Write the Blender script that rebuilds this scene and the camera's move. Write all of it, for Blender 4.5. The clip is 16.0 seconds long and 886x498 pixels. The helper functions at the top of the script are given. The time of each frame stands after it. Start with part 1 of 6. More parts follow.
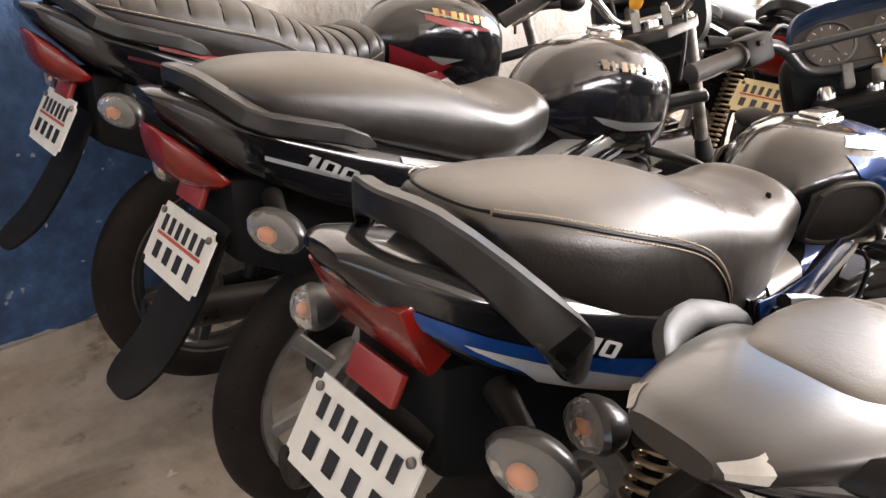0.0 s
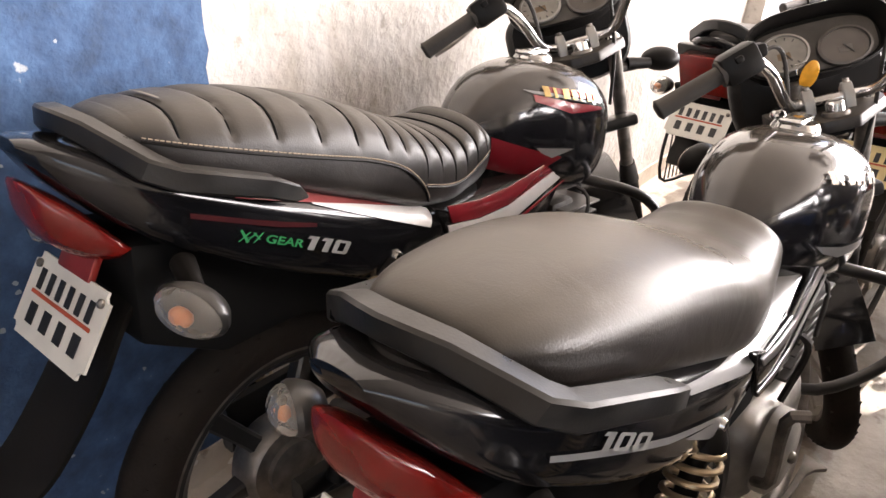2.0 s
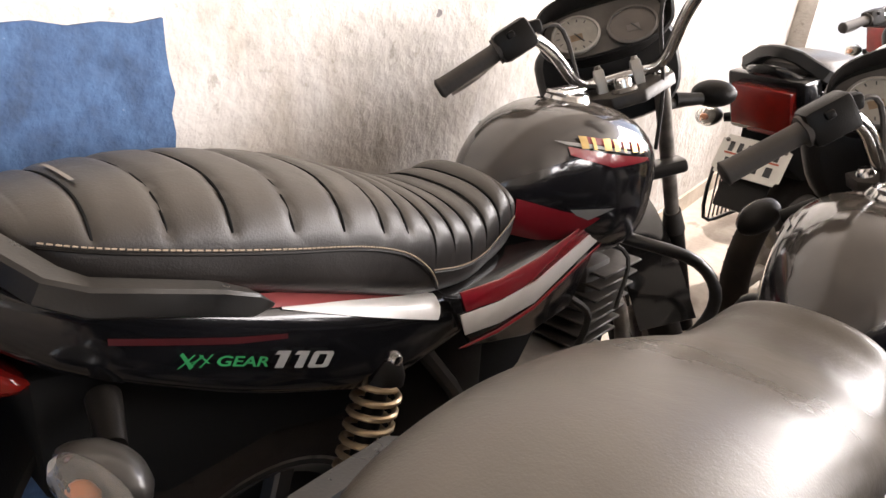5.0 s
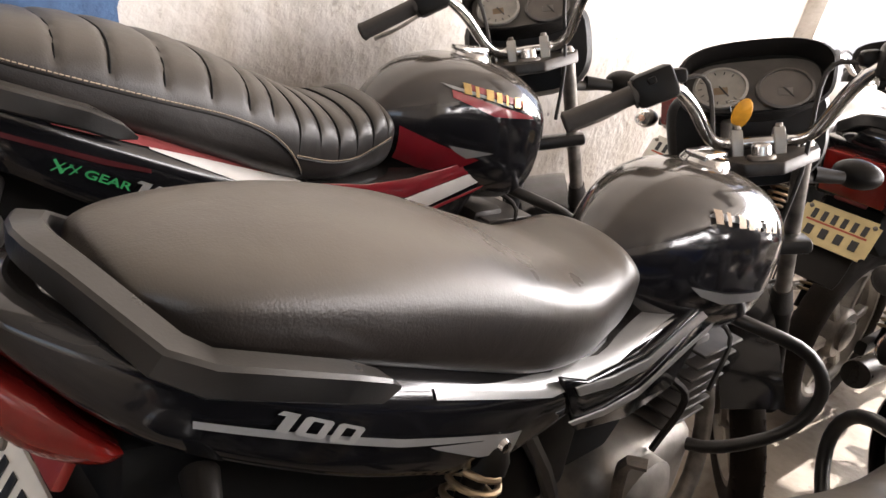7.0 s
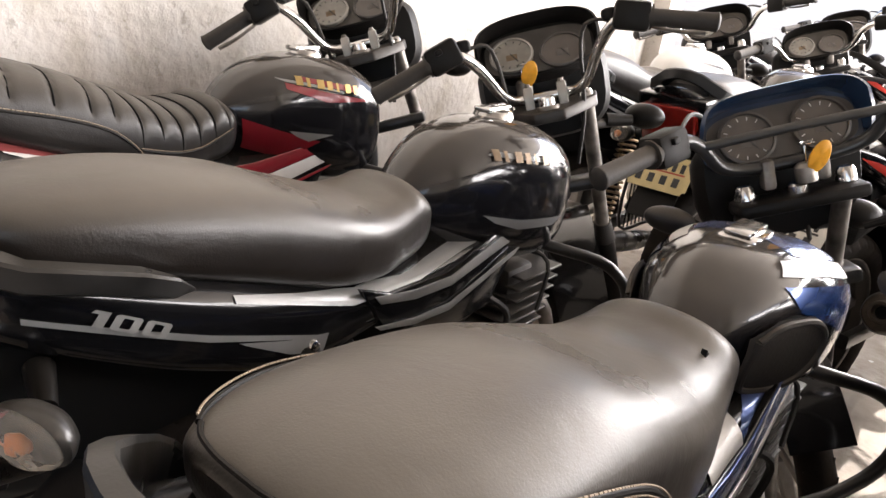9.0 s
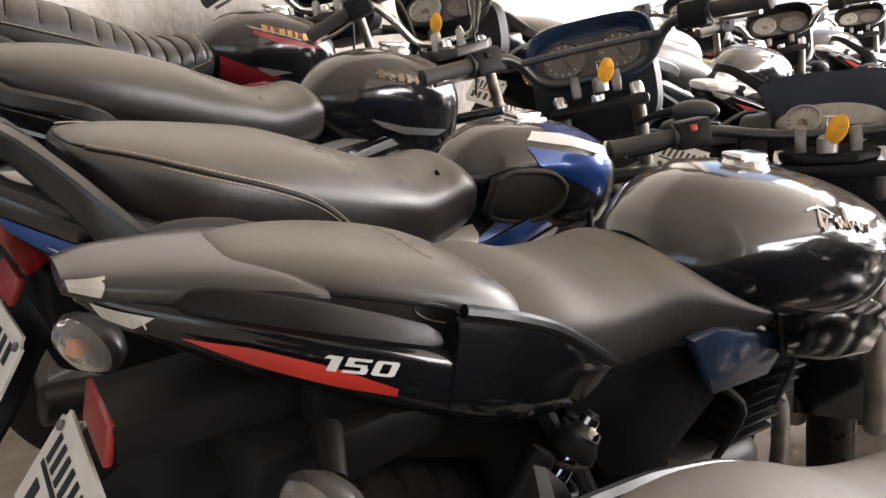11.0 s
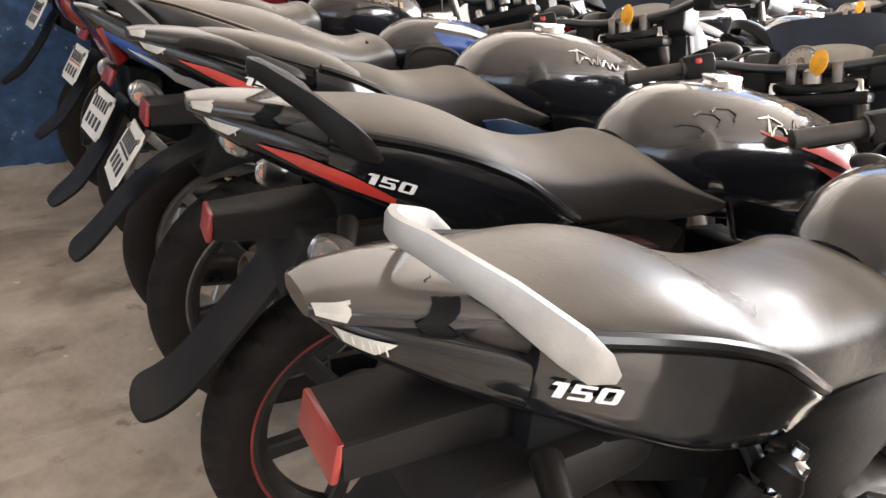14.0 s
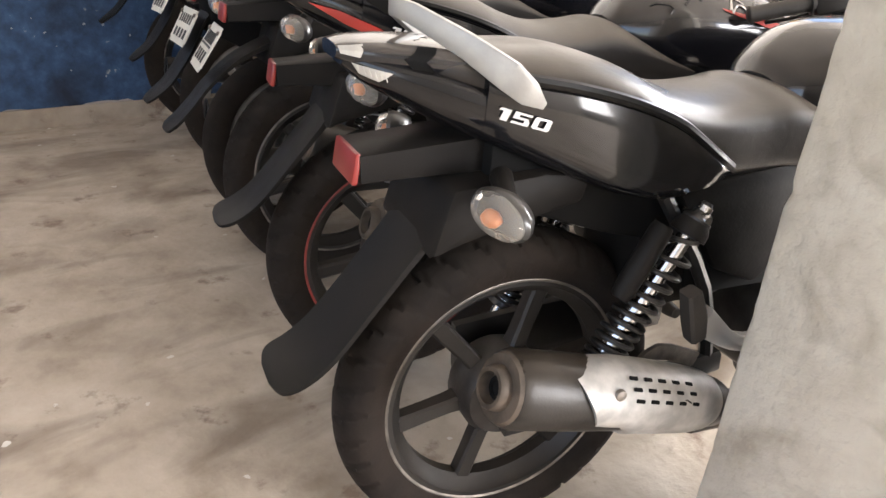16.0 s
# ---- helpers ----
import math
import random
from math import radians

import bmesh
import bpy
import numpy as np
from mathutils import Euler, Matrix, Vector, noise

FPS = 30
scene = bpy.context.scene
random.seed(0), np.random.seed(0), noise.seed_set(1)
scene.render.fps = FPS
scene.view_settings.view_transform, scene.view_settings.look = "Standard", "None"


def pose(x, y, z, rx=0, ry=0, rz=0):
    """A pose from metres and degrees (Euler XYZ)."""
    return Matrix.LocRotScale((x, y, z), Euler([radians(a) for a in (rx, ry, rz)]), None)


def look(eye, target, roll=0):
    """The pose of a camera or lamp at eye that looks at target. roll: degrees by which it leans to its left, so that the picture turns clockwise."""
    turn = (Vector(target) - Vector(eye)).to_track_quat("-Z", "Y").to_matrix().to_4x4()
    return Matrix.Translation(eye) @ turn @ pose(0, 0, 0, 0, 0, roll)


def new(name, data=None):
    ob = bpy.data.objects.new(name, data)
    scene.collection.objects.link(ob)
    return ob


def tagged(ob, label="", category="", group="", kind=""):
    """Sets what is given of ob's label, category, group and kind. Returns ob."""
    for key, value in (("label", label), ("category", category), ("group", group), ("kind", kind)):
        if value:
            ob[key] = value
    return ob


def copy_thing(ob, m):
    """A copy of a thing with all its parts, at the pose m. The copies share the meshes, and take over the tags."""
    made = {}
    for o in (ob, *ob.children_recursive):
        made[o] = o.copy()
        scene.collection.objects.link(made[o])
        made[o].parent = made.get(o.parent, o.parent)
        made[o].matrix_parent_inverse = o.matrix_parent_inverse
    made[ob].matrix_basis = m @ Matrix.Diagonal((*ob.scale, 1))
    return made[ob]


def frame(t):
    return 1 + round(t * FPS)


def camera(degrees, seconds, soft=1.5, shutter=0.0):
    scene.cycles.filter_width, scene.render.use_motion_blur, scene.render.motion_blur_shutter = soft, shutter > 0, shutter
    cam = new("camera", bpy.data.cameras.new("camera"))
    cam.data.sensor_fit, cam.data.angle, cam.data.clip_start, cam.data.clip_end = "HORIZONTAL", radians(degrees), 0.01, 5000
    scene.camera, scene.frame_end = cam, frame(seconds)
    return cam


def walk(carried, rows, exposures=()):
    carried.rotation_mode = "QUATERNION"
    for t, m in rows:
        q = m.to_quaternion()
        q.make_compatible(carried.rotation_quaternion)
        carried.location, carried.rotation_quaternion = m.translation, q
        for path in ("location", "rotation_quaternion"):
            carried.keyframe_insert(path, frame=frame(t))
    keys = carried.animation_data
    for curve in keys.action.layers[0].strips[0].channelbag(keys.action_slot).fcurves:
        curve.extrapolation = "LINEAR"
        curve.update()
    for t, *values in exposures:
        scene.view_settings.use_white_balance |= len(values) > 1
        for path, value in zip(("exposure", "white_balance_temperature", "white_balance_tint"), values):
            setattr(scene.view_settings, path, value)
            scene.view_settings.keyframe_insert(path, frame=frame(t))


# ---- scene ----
cam = camera(62.1, 16.0)
PATH = [
    (0, (-0.0819, 0.4043, 1.238), (1.2661, 1.5683, 0.329), 5.2),
    (0.5, (-0.0441, 0.5828, 1.2338), (1.3309, 1.7148, 0.3238), 5.6),
    (1, (0.0556, 0.7728, 1.2506), (1.4406, 1.9058, 0.3576), 5.3),
    (1.5, (0.0725, 0.924, 1.2537), (1.5035, 2.0, 0.3627), 5.7),
    (2, (0.0525, 1.113, 1.26), (1.5645, 2.078, 0.375), 5.9),
    (2.5, (0.0693, 1.2348, 1.259), (1.6323, 2.1068, 0.365), 7.1),
    (3, (0.1817, 1.3335, 1.2768), (1.7077, 2.2595, 0.3748), 7.3),
    (3.2, (0.2342, 1.3797, 1.2695), (1.7392, 2.3517, 0.3795), 7.3),
    (5.3, (0.2825, 1.1876, 1.2695), (1.7605, 2.2066, 0.3865), 6.0),
    (5.5, (0.2478, 1.1182, 1.28), (1.7348, 2.1282, 0.404), 5.9),
    (6, (0.2173, 1.0038, 1.2506), (1.7303, 2.0008, 0.4056), 8.9),
    (6.5, (0.2405, 0.9177, 1.2159), (1.7135, 1.9807, 0.3799), 18.2),
    (7, (0.2551, 0.903, 1.2401), (1.7111, 1.969, 0.3781), 13.9),
    (7.5, (0.2888, 0.9135, 1.3094), (1.8488, 1.8625, 0.4934), 5.0),
    (8, (0.2877, 0.8516, 1.3156), (1.9507, 1.6716, 0.5656), 0.4),
    (8.5, (0.2646, 0.7308, 1.2632), (1.8456, 1.6778, 0.4872), 5.6),
    (9, (0.1932, 0.587, 1.2674), (1.7462, 1.559, 0.4654), 8.1),
    (9.5, (0.126, 0.4305, 1.2758), (1.671, 1.3915, 0.4458), 9.9),
    (10, (0.1218, 0.2457, 1.2737), (1.5938, 1.3067, 0.4327), 8.8),
    (10.2, (0.125, 0.1754, 1.2684), (1.581, 1.2614, 0.4294), 8.5),
    (12.3, (-0.0766, -0.5134, 1.2432), (1.2394, 0.7846, 0.4812), 5.9),
    (12.5, (-0.0903, -0.5733, 1.2579), (1.2047, 0.7227, 0.4579), 6.3),
    (13, (-0.1323, -0.7161, 1.2642), (1.1327, 0.6069, 0.4582), 5.9),
    (13.5, (-0.188, -0.8736, 1.2317), (1.07, 0.4564, 0.4267), 5.9),
    (14, (-0.2058, -1.007, 1.2191), (1.0222, 0.327, 0.3751), 6.5),
    (14.5, (-0.1596, -1.1529, 1.1939), (0.9794, 0.2491, 0.3349), 5.4),
    (15, (-0.1565, -1.2789, 1.1592), (0.9135, 0.1611, 0.2752), 5.3),
    (15.5, (-0.2426, -1.3293, 1.1256), (0.8204, 0.1127, 0.2376), 5.2),
    (16, (-0.3801, -1.3955, 1.1036), (0.7139, 0.0255, 0.2186), 4.8),
]
walk(cam, [(t, look(eye, target, roll)) for t, eye, target, roll in PATH],
     [(0.0, 1.66, 6500, 16), (0.7, 1.67, 6500, 16), (1.5, 1.55, 6500, 17), (2.5, 1.33, 6600, 18), (3.2, 1.08, 6600, 18), (5.5, 1.23, 6500, 16), (7.0, 1.18, 6500, 16), (8.1, 1.10, 6450, 15), (9.0, 1.07, 6450, 15),
      (10.2, 1.04, 6450, 14), (12.5, 1.47, 6400, 14), (13.5, 1.65, 6300, 14), (14.5, 1.66, 6250, 13), (16.0, 1.68, 6200, 13)])

# ---- light ----
world = bpy.data.worlds.new("sky")
scene.world = world
world.use_nodes = True
wn = world.node_tree.nodes
sky = wn.new("ShaderNodeTexSky")
sky.sky_type, sky.sun_disc = "NISHITA", False
sky.sun_elevation, sky.sun_rotation = radians(45), radians(107)
world.node_tree.links.new(sky.outputs["Color"], wn["Background"].inputs["Color"])
wn["Background"].inputs["Strength"].default_value = 0.15
sun = new("sun", bpy.data.lights.new("sun", "SUN"))
sun.data.energy, sun.data.angle, sun.data.color = 3.0, radians(0.5), (1.0, 0.95, 0.88)
sun.matrix_world = look((14.6, -2.0, 10), (5, 1, 0))


def area_lamp(name, m, sx, sy, watts, color):
    ob = new(name, bpy.data.lights.new(name, "AREA"))
    ob.data.shape, ob.data.size, ob.data.size_y = "RECTANGLE", sx, sy
    ob.data.energy, ob.data.color = watts, color
    ob.matrix_world = m
    return ob


# daylight through the wide front opening and an unseen side opening behind the pillar
area_lamp("opening_daylight", look((5.15, -1.75, 1.62), (0.0, -0.9, 1.25)), 5.4, 2.7, 540, (1.0, 0.96, 0.90))
area_lamp("side_daylight", look((3.1, -5.1, 1.7), (2.4, 0.0, 1.2)), 3.6, 2.2, 250, (1.0, 0.95, 0.89))
# weak fill added from the west, where no opening is known
area_lamp("west_fill", look((-3.15, -2.4, 1.7), (0.0, -1.6, 1.2)), 4.8, 1.9, 9, (1.0, 0.95, 0.89))


# ---- materials ----
def mat(name, color, rough=0.5, metal=0.0, coat=0.0, var=0.0, scale=8.0, bump=0.0, bscale=120.0,
        dust=0.0, dustc=(0.33, 0.29, 0.24), rvar=0.0, spec=0.5, color2=None, crease=0.0):
    """Principled surface with two scales of variation, grain relief and settled dust."""
    m = bpy.data.materials.new(name)
    m.use_nodes = True
    nt = m.node_tree
    n, l = nt.nodes, nt.links
    p = n["Principled BSDF"]
    p.inputs["Base Color"].default_value = (*color, 1)
    p.inputs["Roughness"].default_value = rough
    p.inputs["Metallic"].default_value = metal
    p.inputs["Coat Weight"].default_value = coat
    p.inputs["Coat Roughness"].default_value = 0.06
    p.inputs["Specular IOR Level"].default_value = spec
    tc = n.new("ShaderNodeTexCoord")
    big = n.new("ShaderNodeTexNoise")
    big.inputs["Scale"].default_value, big.inputs["Detail"].default_value = scale, 6
    fine = n.new("ShaderNodeTexNoise")
    fine.inputs["Scale"].default_value, fine.inputs["Detail"].default_value = bscale, 3
    l.new(tc.outputs["Object"], big.inputs["Vector"])
    l.new(tc.outputs["Object"], fine.inputs["Vector"])
    col = None
    if var or color2:
        ramp = n.new("ShaderNodeValToRGB")
        lo = color2 or tuple(c * (1 - var) for c in color)
        hi = color if color2 else tuple(min(1, c * (1 + var)) for c in color)
        ramp.color_ramp.elements[0].position, ramp.color_ramp.elements[1].position = 0.35, 0.65
        ramp.color_ramp.elements[0].color, ramp.color_ramp.elements[1].color = (*lo, 1), (*hi, 1)
        l.new(big.outputs["Fac"], ramp.inputs["Fac"])
        col = ramp.outputs["Color"]
        l.new(col, p.inputs["Base Color"])
    if rvar:
        mr = n.new("ShaderNodeMapRange")
        mr.inputs["From Min"].default_value, mr.inputs["From Max"].default_value = 0.3, 0.7
        mr.inputs["To Min"].default_value, mr.inputs["To Max"].default_value = max(0.02, rough - rvar), rough + rvar
        l.new(big.outputs["Fac"], mr.inputs["Value"])
        l.new(mr.outputs["Result"], p.inputs["Roughness"])
    if bump:
        b = n.new("ShaderNodeBump")
        b.inputs["Strength"].default_value, b.inputs["Distance"].default_value = bump, 0.002
        l.new(fine.outputs["Fac"], b.inputs["Height"])
        l.new(b.outputs["Normal"], p.inputs["Normal"])
        if crease:
            # shallow wrinkles in stretched material
            wr = n.new("ShaderNodeTexNoise")
            wr.inputs["Scale"].default_value, wr.inputs["Detail"].default_value, wr.inputs["Distortion"].default_value = 16, 5, 1.6
            l.new(tc.outputs["Object"], wr.inputs["Vector"])
            b2 = n.new("ShaderNodeBump")
            b2.inputs["Strength"].default_value, b2.inputs["Distance"].default_value = crease, 0.006
            l.new(wr.outputs["Fac"], b2.inputs["Height"])
            l.new(b.outputs["Normal"], b2.inputs["Normal"])
            l.new(b2.outputs["Normal"], p.inputs["Normal"])
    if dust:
        # settled dust: a dull layer on surfaces that face up, broken by noise; it also paints in some top light
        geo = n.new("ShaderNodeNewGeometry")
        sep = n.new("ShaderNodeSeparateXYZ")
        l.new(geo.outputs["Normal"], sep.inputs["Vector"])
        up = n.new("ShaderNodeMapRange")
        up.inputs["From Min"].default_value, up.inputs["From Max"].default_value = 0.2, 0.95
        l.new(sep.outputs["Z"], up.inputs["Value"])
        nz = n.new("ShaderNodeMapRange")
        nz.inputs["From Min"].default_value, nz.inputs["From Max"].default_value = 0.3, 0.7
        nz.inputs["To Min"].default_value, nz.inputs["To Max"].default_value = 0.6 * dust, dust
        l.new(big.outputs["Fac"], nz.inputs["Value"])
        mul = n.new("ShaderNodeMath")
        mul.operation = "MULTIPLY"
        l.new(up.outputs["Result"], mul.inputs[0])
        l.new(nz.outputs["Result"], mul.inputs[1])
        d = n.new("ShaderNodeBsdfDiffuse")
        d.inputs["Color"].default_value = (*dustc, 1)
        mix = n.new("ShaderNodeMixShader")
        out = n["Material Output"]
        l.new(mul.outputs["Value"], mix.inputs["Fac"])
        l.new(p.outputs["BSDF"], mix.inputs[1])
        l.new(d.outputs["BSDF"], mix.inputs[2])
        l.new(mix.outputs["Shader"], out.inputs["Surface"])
    return m


def glassy(name, color, rough=0.08, trans=0.85):
    m = bpy.data.materials.new(name)
    m.use_nodes = True
    p = m.node_tree.nodes["Principled BSDF"]
    p.inputs["Base Color"].default_value = (*color, 1)
    p.inputs["Roughness"].default_value = rough
    p.inputs["Transmission Weight"].default_value = trans
    p.inputs["IOR"].default_value = 1.16
    # moulded ribs inside the lens
    n, l = m.node_tree.nodes, m.node_tree.links
    tc, rib, b = n.new("ShaderNodeTexCoord"), n.new("ShaderNodeTexVoronoi"), n.new("ShaderNodeBump")
    rib.inputs["Scale"].default_value = 85.0
    b.inputs["Strength"].default_value, b.inputs["Distance"].default_value = 0.7, 0.004
    l.new(tc.outputs["Object"], rib.inputs["Vector"])
    l.new(rib.outputs["Distance"], b.inputs["Height"])
    l.new(b.outputs["Normal"], p.inputs["Normal"])
    return m


M_BLACK = mat("black_gloss_paint", (0.006, 0.006, 0.007), 0.13, 0, 0.35, 0.3, 6, 0.0, 120, 0.03, rvar=0.05, spec=0.34)
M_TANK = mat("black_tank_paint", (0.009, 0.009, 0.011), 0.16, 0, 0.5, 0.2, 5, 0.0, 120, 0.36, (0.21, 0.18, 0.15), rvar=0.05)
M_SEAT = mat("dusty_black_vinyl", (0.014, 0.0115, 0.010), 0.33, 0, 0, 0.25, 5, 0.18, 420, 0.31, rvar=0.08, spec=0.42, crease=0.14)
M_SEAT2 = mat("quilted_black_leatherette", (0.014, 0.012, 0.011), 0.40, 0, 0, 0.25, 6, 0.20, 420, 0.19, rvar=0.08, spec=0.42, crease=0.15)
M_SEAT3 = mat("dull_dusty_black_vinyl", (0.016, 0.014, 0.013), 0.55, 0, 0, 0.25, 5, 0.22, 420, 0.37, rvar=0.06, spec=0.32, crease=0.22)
M_STITCH = mat("tan_stitching", (0.32, 0.25, 0.18), 0.8)
M_PLASTIC = mat("black_matt_plastic", (0.0095, 0.0085, 0.0078), 0.44, 0, 0, 0.25, 9, 0.2, 500, 0.025, rvar=0.1, spec=0.13)
M_RUBBER = mat("dusty_rubber", (0.020, 0.017, 0.0145), 0.68, 0, 0, 0.35, 10, 0.3, 200, 0.12, (0.32, 0.26, 0.20))
M_TYRE = mat("dusty_tyre_rubber", (0.014, 0.010, 0.0075), 0.85, 0, 0, 0.4, 9, 0.4, 160, 0.04, spec=0.25)
M_FRAME = mat("black_frame_enamel", (0.014, 0.014, 0.014), 0.33, 0, 0.2, 0.3, 12, 0, 100, 0.10)
# rail dust is raised to paint light on the upper facets
M_RAIL = mat("worn_black_rail_paint", (0.008, 0.0075, 0.007), 0.34, 0, 0.0, 0.3, 14, 0.1, 300, 0.075, rvar=0.12)
M_SILVER = mat("silver_paint", (0.52, 0.51, 0.49), 0.35, 0.35, 0.2, 0.12, 9, 0.05, 200, 0.15)
M_CHROME = mat("worn_chrome", (0.62, 0.61, 0.60), 0.16, 1.0, 0, 0.2, 30, 0.05, 300, 0.12, rvar=0.1)
M_ALLOY = mat("dusty_cast_alloy", (0.38, 0.36, 0.33), 0.45, 0.7, 0, 0.25, 14, 0.2, 180, 0.22)
M_STEEL = mat("grimy_steel", (0.22, 0.20, 0.18), 0.45, 0.8, 0, 0.4, 22, 0.2, 200, 0.15)
M_FIN = mat("oily_dark_casting", (0.035, 0.031, 0.028), 0.42, 0.4, 0, 0.4, 22, 0.2, 200, 0.12)
M_COIL = mat("dark_coil_enamel", (0.020, 0.019, 0.018), 0.35, 0.3, 0, 0.3, 30, 0.05, 200, 0.05)
M_SILT = mat("brown_scaled_steel", (0.085, 0.066, 0.050), 0.6, 0.3, 0, 0.4, 30, 0.3, 160, 0.1)
M_SHIELD = mat("grimy_silver_shield", (0.46, 0.445, 0.42), 0.46, 0.3, 0.0, 0.2, 30, 0.1, 200, 0.1, (0.30, 0.26, 0.21))
M_SOOT = mat("sooty_black_casting", (0.008, 0.0075, 0.007), 0.5, 0, 0, 0.4, 22, 0.2, 200, 0.02, spec=0.06)
M_EDGE = mat("black_seat_edging_vinyl", (0.004, 0.004, 0.004), 0.3, 0, 0, 0.2, 20, 0, 100, 0, spec=0.25)
M_SPRING = mat("brass_coloured_spring", (0.42, 0.32, 0.20), 0.35, 0.7, 0, 0.2, 20, 0, 100, 0.1)
M_RED = mat("maroon_red_paint", (0.22, 0.012, 0.020), 0.22, 0, 0.6, 0.15, 6, 0, 100, 0.2)
M_REDX = mat("bright_red_sticker", (0.40, 0.028, 0.018), 0.35, 0, 0.2, 0.15, 12, 0, 100, 0.1)
M_PALE = mat("pale_grey_lettering", (0.30, 0.30, 0.29), 0.4, 0.2, 0.2, 0.12, 30, 0, 100, 0.1)
M_WHITE = mat("white_sticker", (0.62, 0.60, 0.58), 0.35, 0, 0.2, 0.08, 10, 0, 100, 0.1)
M_GREYST = mat("grey_sticker", (0.24, 0.24, 0.24), 0.32, 0.2, 0.3, 0.1, 10, 0, 100, 0.1)
M_BLUE = mat("metallic_blue_paint", (0.008, 0.060, 0.26), 0.26, 0.45, 0.7, 0.15, 8, 0, 100, 0.15)
M_GOLD = mat("gold_badge", (0.40, 0.27, 0.10), 0.35, 0.6, 0, 0.2, 40)
M_BRONZE = mat("dull_bronze_badge", (0.17, 0.12, 0.075), 0.4, 0.5, 0, 0.2, 40)
M_GREEN = mat("green_sticker", (0.02, 0.22, 0.07), 0.4)
M_LAMP = mat("red_lamp_lens", (0.15, 0.006, 0.004), 0.20, 0, 0.4, 0.3, 14, 0.1, 140, 0.03)
M_CLEAR = glassy("clear_indicator_lens", (0.86, 0.82, 0.75), 0.06, 0.84)
M_AMBER = mat("amber_bulb", (0.60, 0.20, 0.06), 0.3)
M_ORANGE = mat("orange_key_tag", (0.72, 0.33, 0.02), 0.45, 0, 0, 0.12, 60)
M_PLATE = mat("white_number_plate", (0.68, 0.66, 0.60), 0.42, 0, 0, 0.08, 18, 0, 100, 0.12)
M_PLATEY = mat("yellow_number_plate", (0.62, 0.50, 0.24), 0.45, 0, 0, 0.1, 18)
M_INK = mat("black_plate_print", (0.012, 0.012, 0.012), 0.5)
M_INKR = mat("red_plate_print", (0.42, 0.07, 0.03), 0.5)
M_DIAL = mat("pale_dial_face", (0.23, 0.21, 0.18), 0.3, 0, 0.6, 0.12, 40)
M_DIALD = mat("dark_dial_face", (0.085, 0.072, 0.062), 0.25, 0, 0.3, 0.1, 30)
M_MIRROR = mat("mirror_glass", (0.75, 0.76, 0.77), 0.03, 1.0)
M_VISOR = mat("blue_tinted_visor", (0.046, 0.052, 0.068), 0.3, 0, 0.3, 0.2, 8, 0, 100, 0.3)
M_EXH = mat("matt_black_exhaust", (0.018, 0.016, 0.014), 0.34, 0.2, 0, 0.4, 14, 0.15, 200, 0.13, (0.22, 0.17, 0.12), rvar=0.12)
M_COWL = mat("dull_grey_paint", (0.030, 0.028, 0.026), 0.28, 0.3, 0.2, 0.15, 9, 0.05, 200, 0.06)
M_RAILS = mat("dusty_silver_rail_paint", (0.34, 0.33, 0.31), 0.45, 0.3, 0, 0.15, 14, 0.15, 200, 0.2)
M_SHELL = mat("dark_satin_shell", (0.035, 0.034, 0.033), 0.30, 0.3, 0.2, 0.25, 20, 0.05, 300, 0.12)
M_DISH = mat("bright_lamp_dish", (0.70, 0.63, 0.54), 0.28, 0.3, 0, 0.5, 60, 1.0, 60)
M_SKY = mat("light_blue_sticker", (0.22, 0.42, 0.62), 0.35, 0, 0.2, 0.1, 10, 0, 100, 0.1)
M_NAVY = mat("dark_blue_gloss_paint", (0.015, 0.035, 0.08), 0.25, 0, 0.5, 0.2, 8, 0, 100, 0.1)
M_PANEL = mat("dusty_pale_panel", (0.30, 0.28, 0.25), 0.5, 0, 0, 0.15, 14, 0.1, 200, 0.3)
M_MAROON = mat("dull_maroon_sticker", (0.05, 0.008, 0.010), 0.3, 0, 0.3, 0.15, 10, 0, 100, 0.1)
M_TRIM = mat("dusty_grey_trim", (0.075, 0.066, 0.058), 0.5, 0, 0, 0.2, 20, 0.2, 200, 0.15)
M_MIRB = mat("dusty_mirror_plastic", (0.014, 0.013, 0.013), 0.45, 0, 0, 0.3, 14, 0.2, 300, 0.28)
M_SCRATCH = mat("pale_scratch", (0.24, 0.215, 0.185), 0.7)
M_RIM = mat("dusty_black_rim_paint", (0.013, 0.011, 0.009), 0.5, 0, 0, 0.3, 12, 0.1, 200, 0.06, (0.30, 0.22, 0.15))
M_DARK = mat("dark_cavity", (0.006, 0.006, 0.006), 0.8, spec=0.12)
M_LENS = mat("pale_ribbed_lens", (0.42, 0.40, 0.36), 0.2, 0, 0.6, 0.15, 40, 0.3, 160)
M_REFL = mat("red_reflector_plastic", (0.24, 0.025, 0.02), 0.35, 0, 0.2, 0.15, 20)


